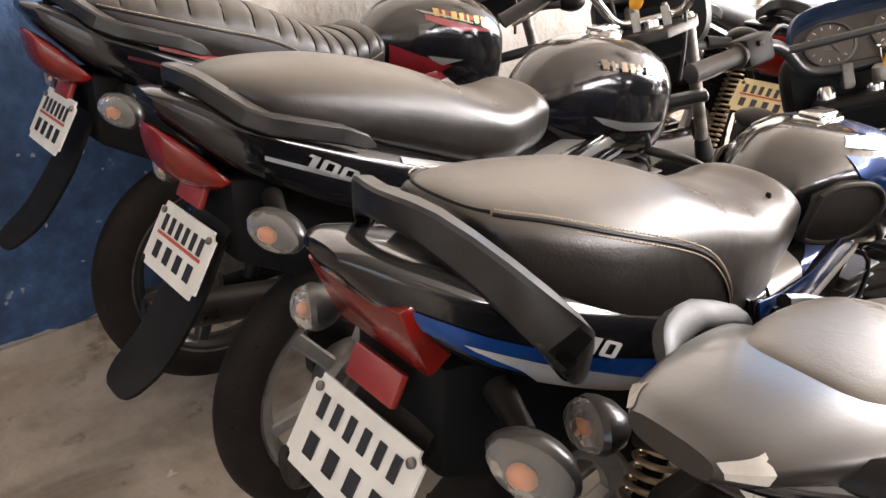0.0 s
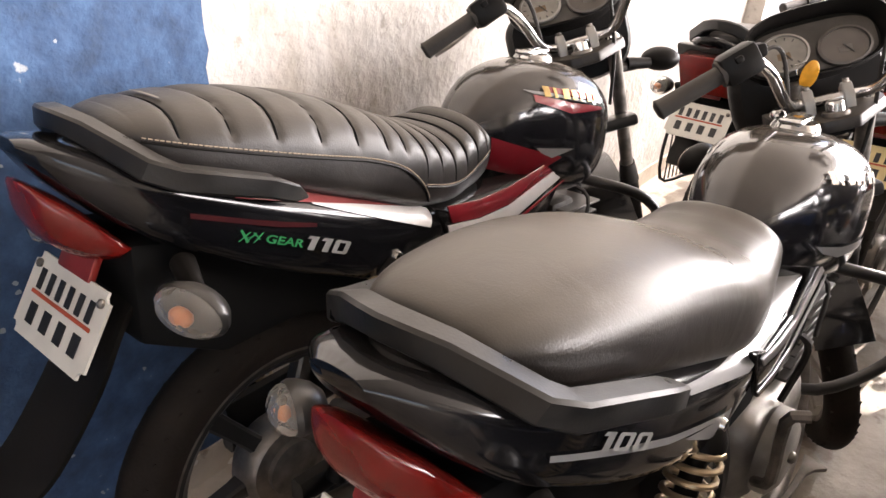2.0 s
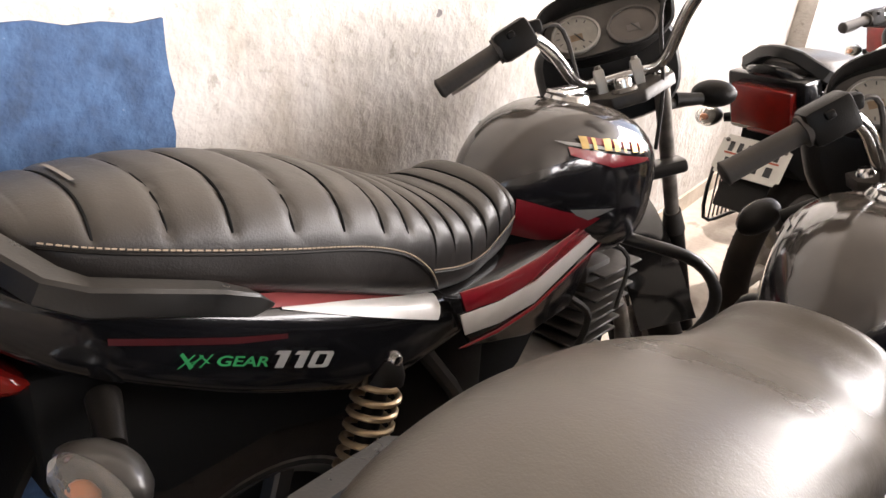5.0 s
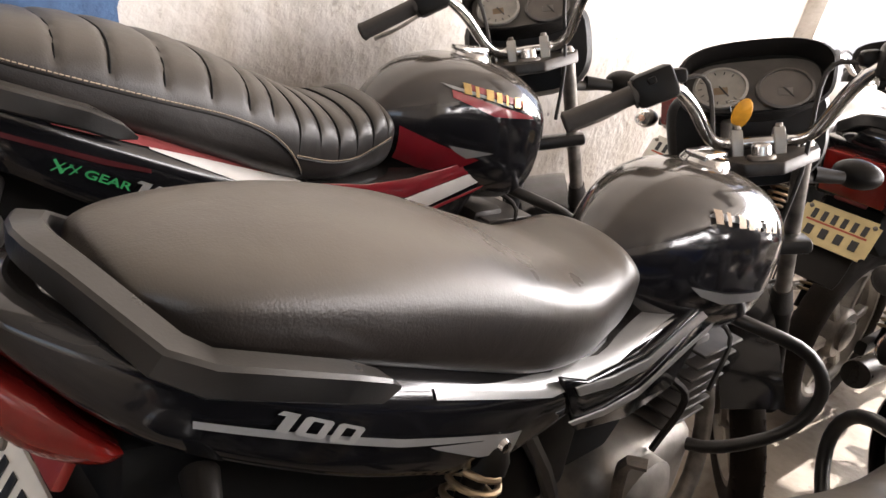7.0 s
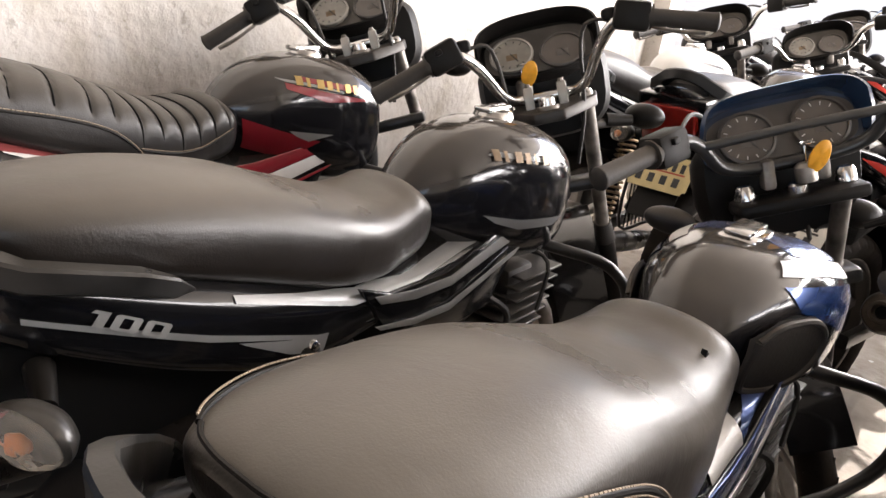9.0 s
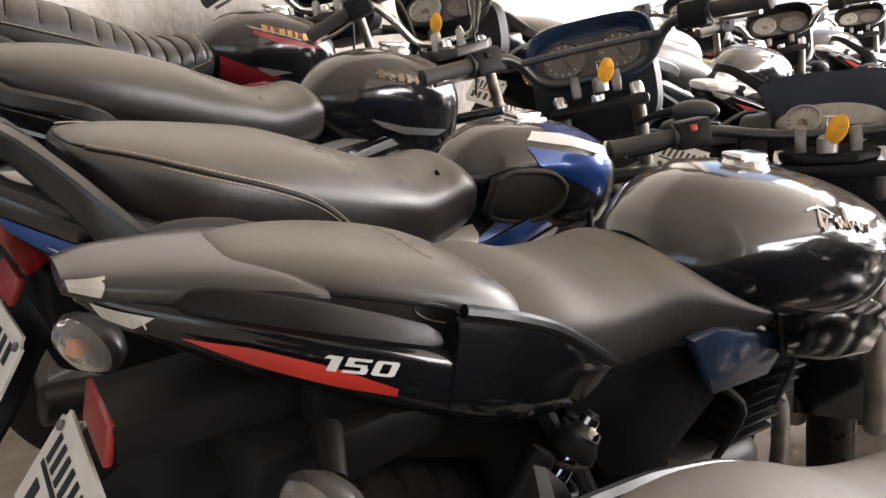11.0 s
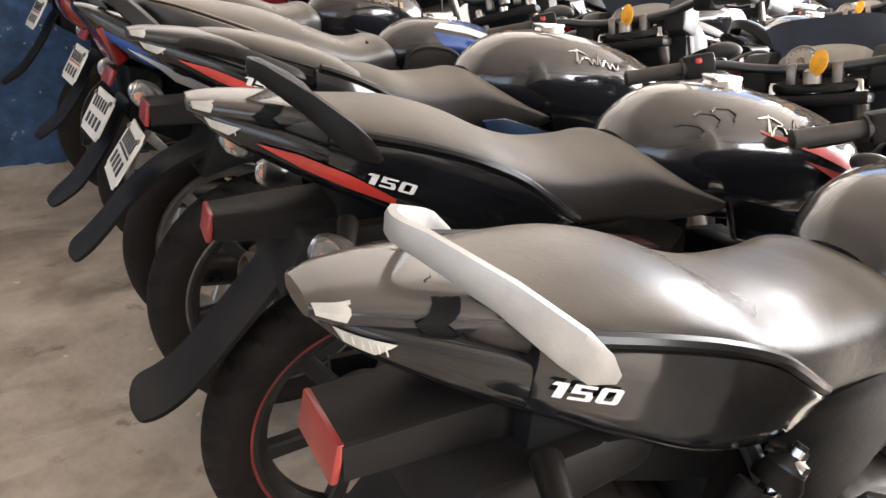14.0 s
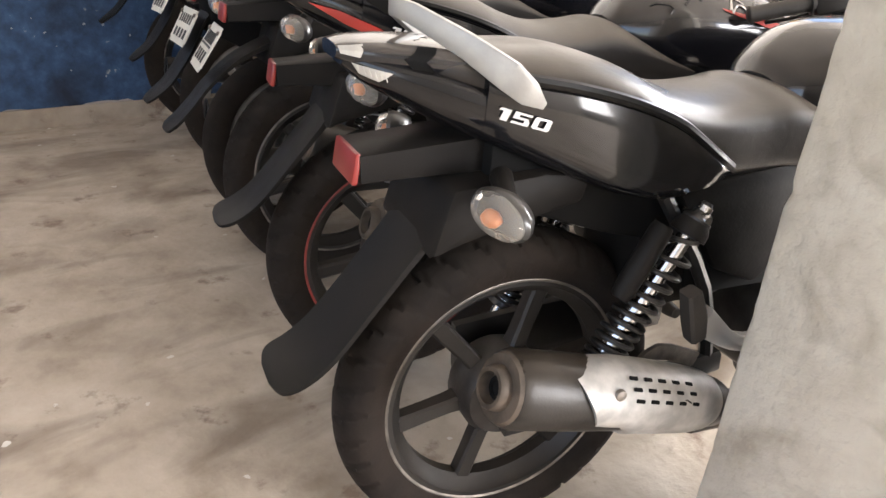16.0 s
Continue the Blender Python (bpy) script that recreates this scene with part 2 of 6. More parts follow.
def surface(name, stops, scale, rough, bump, bscale, stain=None, stain_scale=2.0, stain_amt=0.5, stretch=(1, 1, 1), specks=None, spots=None):
    """Plaster or concrete in world space: broad mottling, fine grain, separate stains."""
    m = bpy.data.materials.new(name)
    m.use_nodes = True
    n, l = m.node_tree.nodes, m.node_tree.links
    p = n["Principled BSDF"]
    geo = n.new("ShaderNodeNewGeometry")
    a = n.new("ShaderNodeTexNoise")
    a.inputs["Scale"].default_value, a.inputs["Detail"].default_value, a.inputs["Roughness"].default_value = scale, 9, 0.6
    b = n.new("ShaderNodeTexNoise")
    b.inputs["Scale"].default_value, b.inputs["Detail"].default_value = bscale, 8
    for q in (a, b):
        l.new(geo.outputs["Position"], q.inputs["Vector"])
    r = n.new("ShaderNodeValToRGB")
    els = r.color_ramp.elements
    while len(els) < len(stops):
        els.new(0.5)
    for e, (pos, c) in zip(els, stops):
        e.position, e.color = pos, (*c, 1)
    l.new(a.outputs["Fac"], r.inputs["Fac"])
    col = r.outputs["Color"]
    if stain:
        s = n.new("ShaderNodeTexNoise")
        s.inputs["Scale"].default_value, s.inputs["Detail"].default_value, s.inputs["Distortion"].default_value = stain_scale, 7, 0.6
        mp = n.new("ShaderNodeMapping")
        mp.inputs["Scale"].default_value = stretch
        l.new(geo.outputs["Position"], mp.inputs["Vector"])
        l.new(mp.outputs["Vector"], s.inputs["Vector"])
        mr = n.new("ShaderNodeMapRange")
        mr.inputs["From Min"].default_value, mr.inputs["From Max"].default_value = 0.50, 0.66
        mr.inputs["To Max"].default_value = stain_amt
        l.new(s.outputs["Fac"], mr.inputs["Value"])
        mx = n.new("ShaderNodeMix")
        mx.data_type = "RGBA"
        l.new(mr.outputs["Result"], mx.inputs["Factor"])
        l.new(col, mx.inputs[6])
        mx.inputs[7].default_value = (*stain, 1)
        col = mx.outputs[2]
    if spots:
        # small separate stains, or dark wall pits: scale, threshold, colour, strength
        s2 = n.new("ShaderNodeTexNoise")
        s2.inputs["Scale"].default_value, s2.inputs["Detail"].default_value, s2.inputs["Roughness"].default_value = spots[0], 8, 0.65
        l.new(geo.outputs["Position"], s2.inputs["Vector"])
        m2 = n.new("ShaderNodeMapRange")
        m2.inputs["From Min"].default_value, m2.inputs["From Max"].default_value = spots[1], spots[1] + 0.07
        m2.inputs["To Max"].default_value = spots[3]
        l.new(s2.outputs["Fac"], m2.inputs["Value"])
        x2 = n.new("ShaderNodeMix")
        x2.data_type = "RGBA"
        l.new(m2.outputs["Result"], x2.inputs["Factor"])
        l.new(col, x2.inputs[6])
        x2.inputs[7].default_value = (*spots[2], 1)
        col = x2.outputs[2]
    if specks:
        # round specks, such as splashed paint, flakes or dark wall pits: scale, radius, share, colour
        vo = n.new("ShaderNodeTexVoronoi")
        vo.inputs["Scale"].default_value = specks[0]
        wob = n.new("ShaderNodeMixRGB")
        wob.blend_type = "ADD"
        wob.inputs["Fac"].default_value = 0.03
        l.new(geo.outputs["Position"], wob.inputs[1])
        l.new(b.outputs["Color"], wob.inputs[2])
        l.new(wob.outputs["Color"], vo.inputs["Vector"])
        near = n.new("ShaderNodeMath")
        near.operation = "LESS_THAN"
        near.inputs[1].default_value = specks[1]
        l.new(vo.outputs["Distance"], near.inputs[0])
        sp = n.new("ShaderNodeSeparateColor")
        l.new(vo.outputs["Color"], sp.inputs["Color"])
        pick = n.new("ShaderNodeMath")
        pick.operation = "LESS_THAN"
        pick.inputs[1].default_value = specks[2]
        l.new(sp.outputs["Red"], pick.inputs[0])
        both = n.new("ShaderNodeMath")
        both.operation = "MULTIPLY"
        l.new(near.outputs["Value"], both.inputs[0])
        l.new(pick.outputs["Value"], both.inputs[1])
        x3 = n.new("ShaderNodeMix")
        x3.data_type = "RGBA"
        l.new(both.outputs["Value"], x3.inputs["Factor"])
        l.new(col, x3.inputs[6])
        x3.inputs[7].default_value = (*specks[3], 1)
        col = x3.outputs[2]
    l.new(col, p.inputs["Base Color"])
    p.inputs["Roughness"].default_value = rough
    bp = n.new("ShaderNodeBump")
    bp.inputs["Strength"].default_value, bp.inputs["Distance"].default_value = bump, 0.01
    l.new(b.outputs["Fac"], bp.inputs["Height"])
    l.new(bp.outputs["Normal"], p.inputs["Normal"])
    return m


# stretched stain: brown dirt, with the bikes' shadow bands painted in
M_FLOOR = surface("dusty_concrete", [(0.3, (0.29, 0.235, 0.178)), (0.45, (0.42, 0.355, 0.28)), (0.6, (0.50, 0.435, 0.352)), (0.75, (0.60, 0.53, 0.44))], 5.0, 0.6, 0.35, 40,
                  (0.19, 0.145, 0.105), 2.0, 0.75, (1.0, 2.4, 1.0), (11.0, 0.085, 0.45, (0.62, 0.59, 0.54)), (6.0, 0.585, (0.15, 0.095, 0.065), 0.65))
# dark specks and fine spots paint the shade inside plaster pits
M_WALL = surface("rough_whitewash", [(0.28, (0.36, 0.33, 0.29)), (0.42, (0.47, 0.44, 0.40)), (0.55, (0.52, 0.49, 0.455)), (0.72, (0.56, 0.535, 0.50))], 9.0, 0.85, 0.75, 34,
                 (0.36, 0.31, 0.25), 5.0, 0.45, (1.6, 1.6, 0.7), (9.0, 0.075, 0.22, (0.17, 0.15, 0.15)), (26.0, 0.60, (0.27, 0.24, 0.20), 0.55))
M_WALLB = surface("blue_limewash", [(0.3, (0.022, 0.046, 0.098)), (0.52, (0.040, 0.086, 0.18)), (0.66, (0.060, 0.122, 0.24)), (0.69, (0.36, 0.39, 0.42))], 15.0, 0.8, 0.9, 24,
                  (0.012, 0.018, 0.036), 2.6, 0.85, (1, 1, 1), (26.0, 0.13, 0.25, (0.30, 0.33, 0.37)))
M_CEIL = surface("grey_ceiling_plaster", [(0.35, (0.32, 0.30, 0.275)), (0.65, (0.40, 0.375, 0.345))], 2.0, 0.9, 0.3, 20)
M_PILLAR = surface("pillar_plaster", [(0.3, (0.40, 0.365, 0.30)), (0.5, (0.50, 0.465, 0.395)), (0.7, (0.56, 0.53, 0.46))], 7.0, 0.8, 0.6, 45,
                   (0.22, 0.18, 0.13), 9.0, 0.45)
M_GROUND = surface("pale_dry_ground", [(0.3, (0.36, 0.33, 0.28)), (0.7, (0.46, 0.43, 0.38))], 1.5, 0.9, 0.3, 18)


# ---- mesh tools ----
def part(name, bm, material, parent, label="", m=None, sharp=38):
    """One bmesh as one mesh object under a thing or part."""
    if m is not None:
        bm.transform(m)
    me = bpy.data.meshes.new(name)
    bm.normal_update()
    bm.to_mesh(me)
    bm.free()
    me.polygons.foreach_set("use_smooth", [True] * len(me.polygons))
    me.set_sharp_from_angle(angle=radians(sharp))
    me.materials.append(material)
    ob = new(name, me)
    if parent is not None:
        ob.parent = parent
    if label:
        ob["label"] = label
    return ob


def grid(rings, closed_u=False, caps=True):
    """Skin over rings of points; closed_u joins the last ring to the first."""
    bm = bmesh.new()
    vs = [[bm.verts.new(p) for p in r] for r in rings]
    k = len(vs[0])
    m = len(vs)
    for i in range(m if closed_u else m - 1):
        a, b = vs[i], vs[(i + 1) % m]
        for j in range(k):
            bm.faces.new((a[j], a[(j + 1) % k], b[(j + 1) % k], b[j]))
    if caps and not closed_u:
        bm.faces.new(list(reversed(vs[0])))
        bm.faces.new(vs[-1])
    bmesh.ops.recalc_face_normals(bm, faces=bm.faces)
    return bm


def spline(rows, m):
    """Catmull-Rom through rows of numbers, m steps between neighbours."""
    rows = [np.array(r, float) for r in rows]
    ext = [2 * rows[0] - rows[1]] + rows + [2 * rows[-1] - rows[-2]]
    out = []
    for i in range(1, len(ext) - 2):
        p0, p1, p2, p3 = ext[i - 1:i + 3]
        for s in range(m):
            t = s / m
            out.append(0.5 * (2 * p1 + (p2 - p0) * t + (2 * p0 - 5 * p1 + 4 * p2 - p3) * t * t + (3 * p1 - p0 - 3 * p2 + p3) * t ** 3))
    out.append(rows[-1])
    return out


def section(row, a):
    """Point of a rounded section (x, zc, half width, up, down, power, power below) at angle a."""
    x, zc, hw, hu, hd, pw, pd = row
    c, s = math.cos(a), math.sin(a)
    q = pw if s >= 0 else pd
    h = hu if s >= 0 else hd
    return (x, hw * math.copysign(abs(c) ** (2 / q), c), zc + h * math.copysign(abs(s) ** (2 / q), s))


def loft(rows, n=28, m=5, y=0.0):
    rows = [tuple(r) + (r[5],) if len(r) == 6 else tuple(r) for r in rows]
    bm = grid([[section(r, 2 * math.pi * j / n) for j in range(n)] for r in spline(rows, m)])
    if y:
        bmesh.ops.translate(bm, verts=bm.verts, vec=(0, y, 0))
    return bm


def side_y(rows, x, z):
    """Half width of a loft's surface at (x, z)."""
    rows = [tuple(r) + (r[5],) if len(r) == 6 else tuple(r) for r in rows]
    sp = spline(rows, 8)
    xs = [r[0] for r in sp]
    r = [float(np.interp(x, xs, [q[i] for q in sp])) for i in range(7)]
    dz = z - r[1]
    h, q = (r[3], r[5]) if dz >= 0 else (r[4], r[6])
    f = min(0.999, abs(dz) / max(h, 1e-4))
    return r[2] * (1 - f ** q) ** (1 / q)


def stripe(rows, top, bottom, side=-1, nx=16, nz=4, lift=0.0025):
    """A sticker on a loft's flank between two lines of (x, z)."""
    bm = bmesh.new()
    ta, ba = np.array(top), np.array(bottom)
    vs = []
    for i in range(nx + 1):
        u = i / nx
        xa = np.interp(u, np.linspace(0, 1, len(ta)), ta[:, 0])
        za = np.interp(u, np.linspace(0, 1, len(ta)), ta[:, 1])
        xb = np.interp(u, np.linspace(0, 1, len(ba)), ba[:, 0])
        zb = np.interp(u, np.linspace(0, 1, len(ba)), ba[:, 1])
        col = []
        for j in range(nz + 1):
            v = j / nz
            x, z = xa + (xb - xa) * v, za + (zb - za) * v
            col.append(bm.verts.new((x, side * (side_y(rows, x, z) + lift), z)))
        vs.append(col)
    for i in range(nx):
        for j in range(nz):
            bm.faces.new((vs[i][j], vs[i + 1][j], vs[i + 1][j + 1], vs[i][j + 1]))
    bmesh.ops.recalc_face_normals(bm, faces=bm.faces)
    return bm


def text_bm(words, size, shear=0.0, bold=0.0):
    cu = bpy.data.curves.new("lettering", "FONT")
    cu.body, cu.size, cu.shear, cu.offset = words, size, shear, bold
    cu.align_x, cu.align_y = "CENTER", "CENTER"
    ob = new("lettering", cu)
    me = bpy.data.meshes.new_from_object(ob)
    bm = bmesh.new()
    bm.from_mesh(me)
    bpy.data.objects.remove(ob)
    bpy.data.curves.remove(cu)
    bpy.data.meshes.remove(me)
    return bm


def digit_bm(words, size, shear):
    """Squared italic numerals 0, 1 and 5 as flat faces."""
    bm = bmesh.new()
    x = 0.0
    for ch in words:
        quads = []
        if ch == "1":
            w = 0.36
            quads = [((0.14, 0), (0.34, 0), (0.34, 0.70), (0.14, 0.70)), ((0.0, 0.54), (0.14, 0.54), (0.14, 0.70), (0.05, 0.70))]
        elif ch == "5":
            w = 0.50
            quads = [((0, 0.57), (0.50, 0.57), (0.50, 0.70), (0, 0.70)), ((0, 0.30), (0.16, 0.30), (0.16, 0.57), (0, 0.57)), ((0.16, 0.30), (0.46, 0.30), (0.44, 0.43), (0.16, 0.43)),
                     ((0.34, 0.13), (0.50, 0.13), (0.50, 0.26), (0.46, 0.30), (0.34, 0.30)), ((0, 0), (0.45, 0), (0.50, 0.05), (0.50, 0.13), (0, 0.13))]
        else:
            w = 0.52
            o = [(0.06, 0), (0.46, 0), (0.52, 0.07), (0.52, 0.63), (0.46, 0.70), (0.06, 0.70), (0, 0.63), (0, 0.07)]
            i = [(0.18, 0.13), (0.34, 0.13), (0.36, 0.15), (0.36, 0.55), (0.34, 0.57), (0.18, 0.57), (0.16, 0.55), (0.16, 0.15)]
            quads = [(o[k], o[(k + 1) % 8], i[(k + 1) % 8], i[k]) for k in range(8)]
        for q in quads:
            bm.faces.new([bm.verts.new(((x + a + shear * b) * size, b * size, 0)) for a, b in q])
        x += w + 0.09
    mid = (x - 0.09 + 0.7 * shear) / 2
    for v in bm.verts:
        v.co.x -= mid * size
        v.co.y -= 0.35 * size
    return bm


def letters(rows, words, x, z, size, slope=0.0, side=-1, lift=0.004, shear=0.0, bold=0.0, wide=1.0):
    """Lettering laid on a loft's flank, read from outside."""
    bm = digit_bm(words, size, shear) if words.isdigit() else text_bm(words, size, shear, bold)
    for v in bm.verts:
        a, b = v.co.x * wide * (1 if side < 0 else -1), v.co.y
        xx, zz = x + a, z + b + slope * a
        v.co = (xx, side * (side_y(rows, xx, zz) + lift), zz)
    return bm


def tube(points, r, n=10, m=4, caps=True, flat=1.0, closed=False):
    """A round or flattened tube along a smooth line; r a number or one a point."""
    rr = [r] * len(points) if isinstance(r, (int, float)) else list(r)
    rows = spline([(*p, q) for p, q in zip(points, rr)], m) if m > 1 else [np.array((*p, q)) for p, q in zip(points, rr)]
    pts = [Vector(q[:3]) for q in rows]
    rings, side = [], None
    for i, p in enumerate(pts):
        d = (pts[min(i + 1, len(pts) - 1)] - pts[max(i - 1, 0)]).normalized()
        if side is None:
            side = d.cross(Vector((0, 0, 1)) if abs(d.z) < 0.9 else Vector((1, 0, 0))).normalized()
        else:
            side = (side - d * side.dot(d)).normalized()
        up = side.cross(d)
        q = float(rows[i][3])
        rings.append([p + side * (q * math.cos(2 * math.pi * j / n)) + up * (q * flat * math.sin(2 * math.pi * j / n)) for j in range(n)])
    return grid(rings, False, caps)


def bar(points, w, h, m=4, round_=0.3, width_dir=(0, 1, 0)):
    """A bar of rounded rectangular section (w along width_dir, h across) along a line; w, h numbers or lists."""
    k = len(points)
    ws = [w] * k if isinstance(w, (int, float)) else list(w)
    hs = [h] * k if isinstance(h, (int, float)) else list(h)
    rows = spline([(*p, a, b) for p, a, b in zip(points, ws, hs)], m) if m > 1 else [np.array((*p, a, b)) for p, a, b in zip(points, ws, hs)]
    pts = [Vector(q[:3]) for q in rows]
    rings = []
    wd = Vector(width_dir)
    for i, p in enumerate(pts):
        d = (pts[min(i + 1, len(pts) - 1)] - pts[max(i - 1, 0)]).normalized()
        side = (wd - d * wd.dot(d)).normalized()
        up = d.cross(side)
        a, b = rows[i][3] / 2, rows[i][4] / 2
        c = 1 - round_
        ring = [(a, -b * c), (a, b * c), (a * c, b), (-a * c, b), (-a, b * c), (-a, -b * c), (-a * c, -b), (a * c, -b)]
        rings.append([p + side * s + up * t for s, t in ring])
    return grid(rings)


def lathe(profile, n=40, axis="y", closed=False):
    """Turn (radius, offset) pairs round an axis; closed joins the profile's ends (a ring)."""
    rings = []
    for r, o in profile:
        ring = []
        for j in range(n):
            c, s = r * math.cos(2 * math.pi * j / n), r * math.sin(2 * math.pi * j / n)
            ring.append({"y": (c, o, s), "x": (o, c, s), "z": (c, s, o)}[axis])
        rings.append(ring)
    return grid(rings, closed, not closed)


def box(sx, sy, sz, c=(0, 0, 0), bevel=0.004, seg=2):
    bm = bmesh.new()
    bmesh.ops.create_cube(bm, size=1)
    bmesh.ops.scale(bm, vec=(sx, sy, sz), verts=bm.verts)
    if bevel:
        bmesh.ops.bevel(bm, geom=bm.edges[:], offset=min(bevel, 0.45 * min(sx, sy, sz)), segments=seg, affect="EDGES", profile=0.5)
    bmesh.ops.translate(bm, verts=bm.verts, vec=c)
    return bm


def prism(poly, y0, y1, bevel=0.003):
    """An (x, z) outline given depth along y."""
    bm = bmesh.new()
    a = [bm.verts.new((x, y0, z)) for x, z in poly]
    b = [bm.verts.new((x, y1, z)) for x, z in poly]
    k = len(poly)
    bm.faces.new(a)
    bm.faces.new(list(reversed(b)))
    for i in range(k):
        bm.faces.new((a[i], b[i], b[(i + 1) % k], a[(i + 1) % k]))
    bmesh.ops.recalc_face_normals(bm, faces=bm.faces)
    if bevel:
        bmesh.ops.bevel(bm, geom=bm.edges[:], offset=bevel, segments=2, affect="EDGES", profile=0.5)
    return bm


def ball(rx, ry, rz, c=(0, 0, 0), n=16):
    bm = bmesh.new()
    bmesh.ops.create_uvsphere(bm, u_segments=n, v_segments=n // 2 + 2, radius=1)
    bmesh.ops.scale(bm, vec=(rx, ry, rz), verts=bm.verts)
    bmesh.ops.translate(bm, verts=bm.verts, vec=c)
    return bm


def merged(*bms):
    out = bms[0]
    for b in bms[1:]:
        me = bpy.data.meshes.new("join")
        b.to_mesh(me)
        b.free()
        out.from_mesh(me)
        bpy.data.meshes.remove(me)
    return out


# ---- the room ----
def slab(name, lo, hi, material, label, category):
    c = [(a + b) / 2 for a, b in zip(lo, hi)]
    bm = box(*[b - a for a, b in zip(lo, hi)], c, 0.0)
    ob = part(name, bm, material, None)
    return tagged(ob, label, category, "", "structure")


WALL_Y = 2.20
slab("floor", (-3.2, -5.2, -0.12), (5.2, 2.6, 0.0), M_FLOOR, "dusty stained grey-brown concrete floor with painted shadow bands", "floor")
slab("ground", (5.2, -60, -0.14), (120, 60, -0.01), M_GROUND, "pale sunlit dry ground outside the opening", "ground")
slab("wall_north", (-3.2, WALL_Y, 0.0), (4.75, WALL_Y + 0.25, 3.1), M_WALL, "unseen whitewashed wall added to shape the light with stains", "wall")
# unseen west and south walls, added to enclose the room and shape its light
slab("wall_west_lower", (-3.4, -5.2, 0.0), (-3.2, WALL_Y + 0.25, 0.7), M_WALL, "unseen whitewashed wall added to shape the light", "wall")
slab("wall_west_upper", (-3.4, -5.2, 2.7), (-3.2, WALL_Y + 0.25, 3.1), M_WALL, "unseen whitewashed wall added to shape the light", "wall")
slab("wall_west_pier", (-3.4, 0.3, 0.7), (-3.2, WALL_Y + 0.25, 2.7), M_WALL, "unseen whitewashed wall added to shape the light", "wall")
slab("wall_south_west", (-3.2, -5.2, 0.0), (1.2, -5.0, 3.1), M_WALL, "unseen whitewashed wall added to shape the light", "wall")
slab("wall_south_east", (4.95, -5.2, 0.0), (5.2, -5.0, 3.1), M_WALL, "unseen whitewashed wall added to shape the light", "wall")
slab("ceiling", (-3.4, -5.2, 3.1), (5.2, WALL_Y + 0.25, 3.3), M_CEIL, "grey plastered ceiling", "ceiling")
rng = random.Random(7)
levels = []
for k in range(156):
    z = 0.02 * k
    chip = max(0.0, rng.gauss(0.0, 0.0035)) + (0.012 if rng.random() < 0.05 else 0.0)
    d = 0.006 + chip
    wob = 0.0006 * math.sin(z * 7.0) + 0.0005 * math.sin(z * 23.0)
    x0, x1, y0, y1 = 0.572 + wob, 0.93, -1.27, -0.92 - wob
    levels.append([(x0 + d, y1, z), (x0 + d * 0.35, y1 - d * 0.35, z), (x0, y1 - d, z), (x0, y0 + 0.006, z), (x0 + 0.006, y0, z), (x1 - 0.006, y0, z), (x1, y0 + 0.006, z), (x1, y1 - 0.006, z), (x1 - 0.006, y1, z)])
tagged(part("pillar", grid(levels), M_PILLAR, None, "", None, 50), "square plastered pillar, stained and chipped", "pillar", "", "structure")
slab("post", (4.75, WALL_Y - 0.10, 0.0), (5.0, WALL_Y + 0.25, 3.1), M_WALL, "whitewashed post at the end of the wall", "post")
rng = random.Random(4)
edge = [(0.90 - 0.045 * k, 0.088 + rng.uniform(-0.010, 0.010)) for k in range(89, -1, -1)] + [(0.905 + rng.uniform(-0.007, 0.007), 0.03 * k) for k in range(4, 35)]
edge += [(0.90 - 0.045 * k, 1.068 + 0.0006 * k + rng.uniform(-0.007, 0.007)) for k in range(90)]
slab("skirting", (-3.2, WALL_Y - 0.012, 0.0), (4.75, WALL_Y, 0.085), M_FLOOR, "dusty bare mortar skirting along the wall", "skirting")
bm = prism(edge, WALL_Y - 0.006, WALL_Y - 0.001, 0.0)
tagged(part("wall_paint_blue", bm, M_WALLB, None), "flaking dark blue limewash patch on the wall", "paint patch", "", "structure")


# ---- motorcycles ----
def rot_axis(p, d, deg):
    return Matrix.Translation(p) @ Matrix.Rotation(radians(deg), 4, Vector(d)) @ Matrix.Translation(-Vector(p))


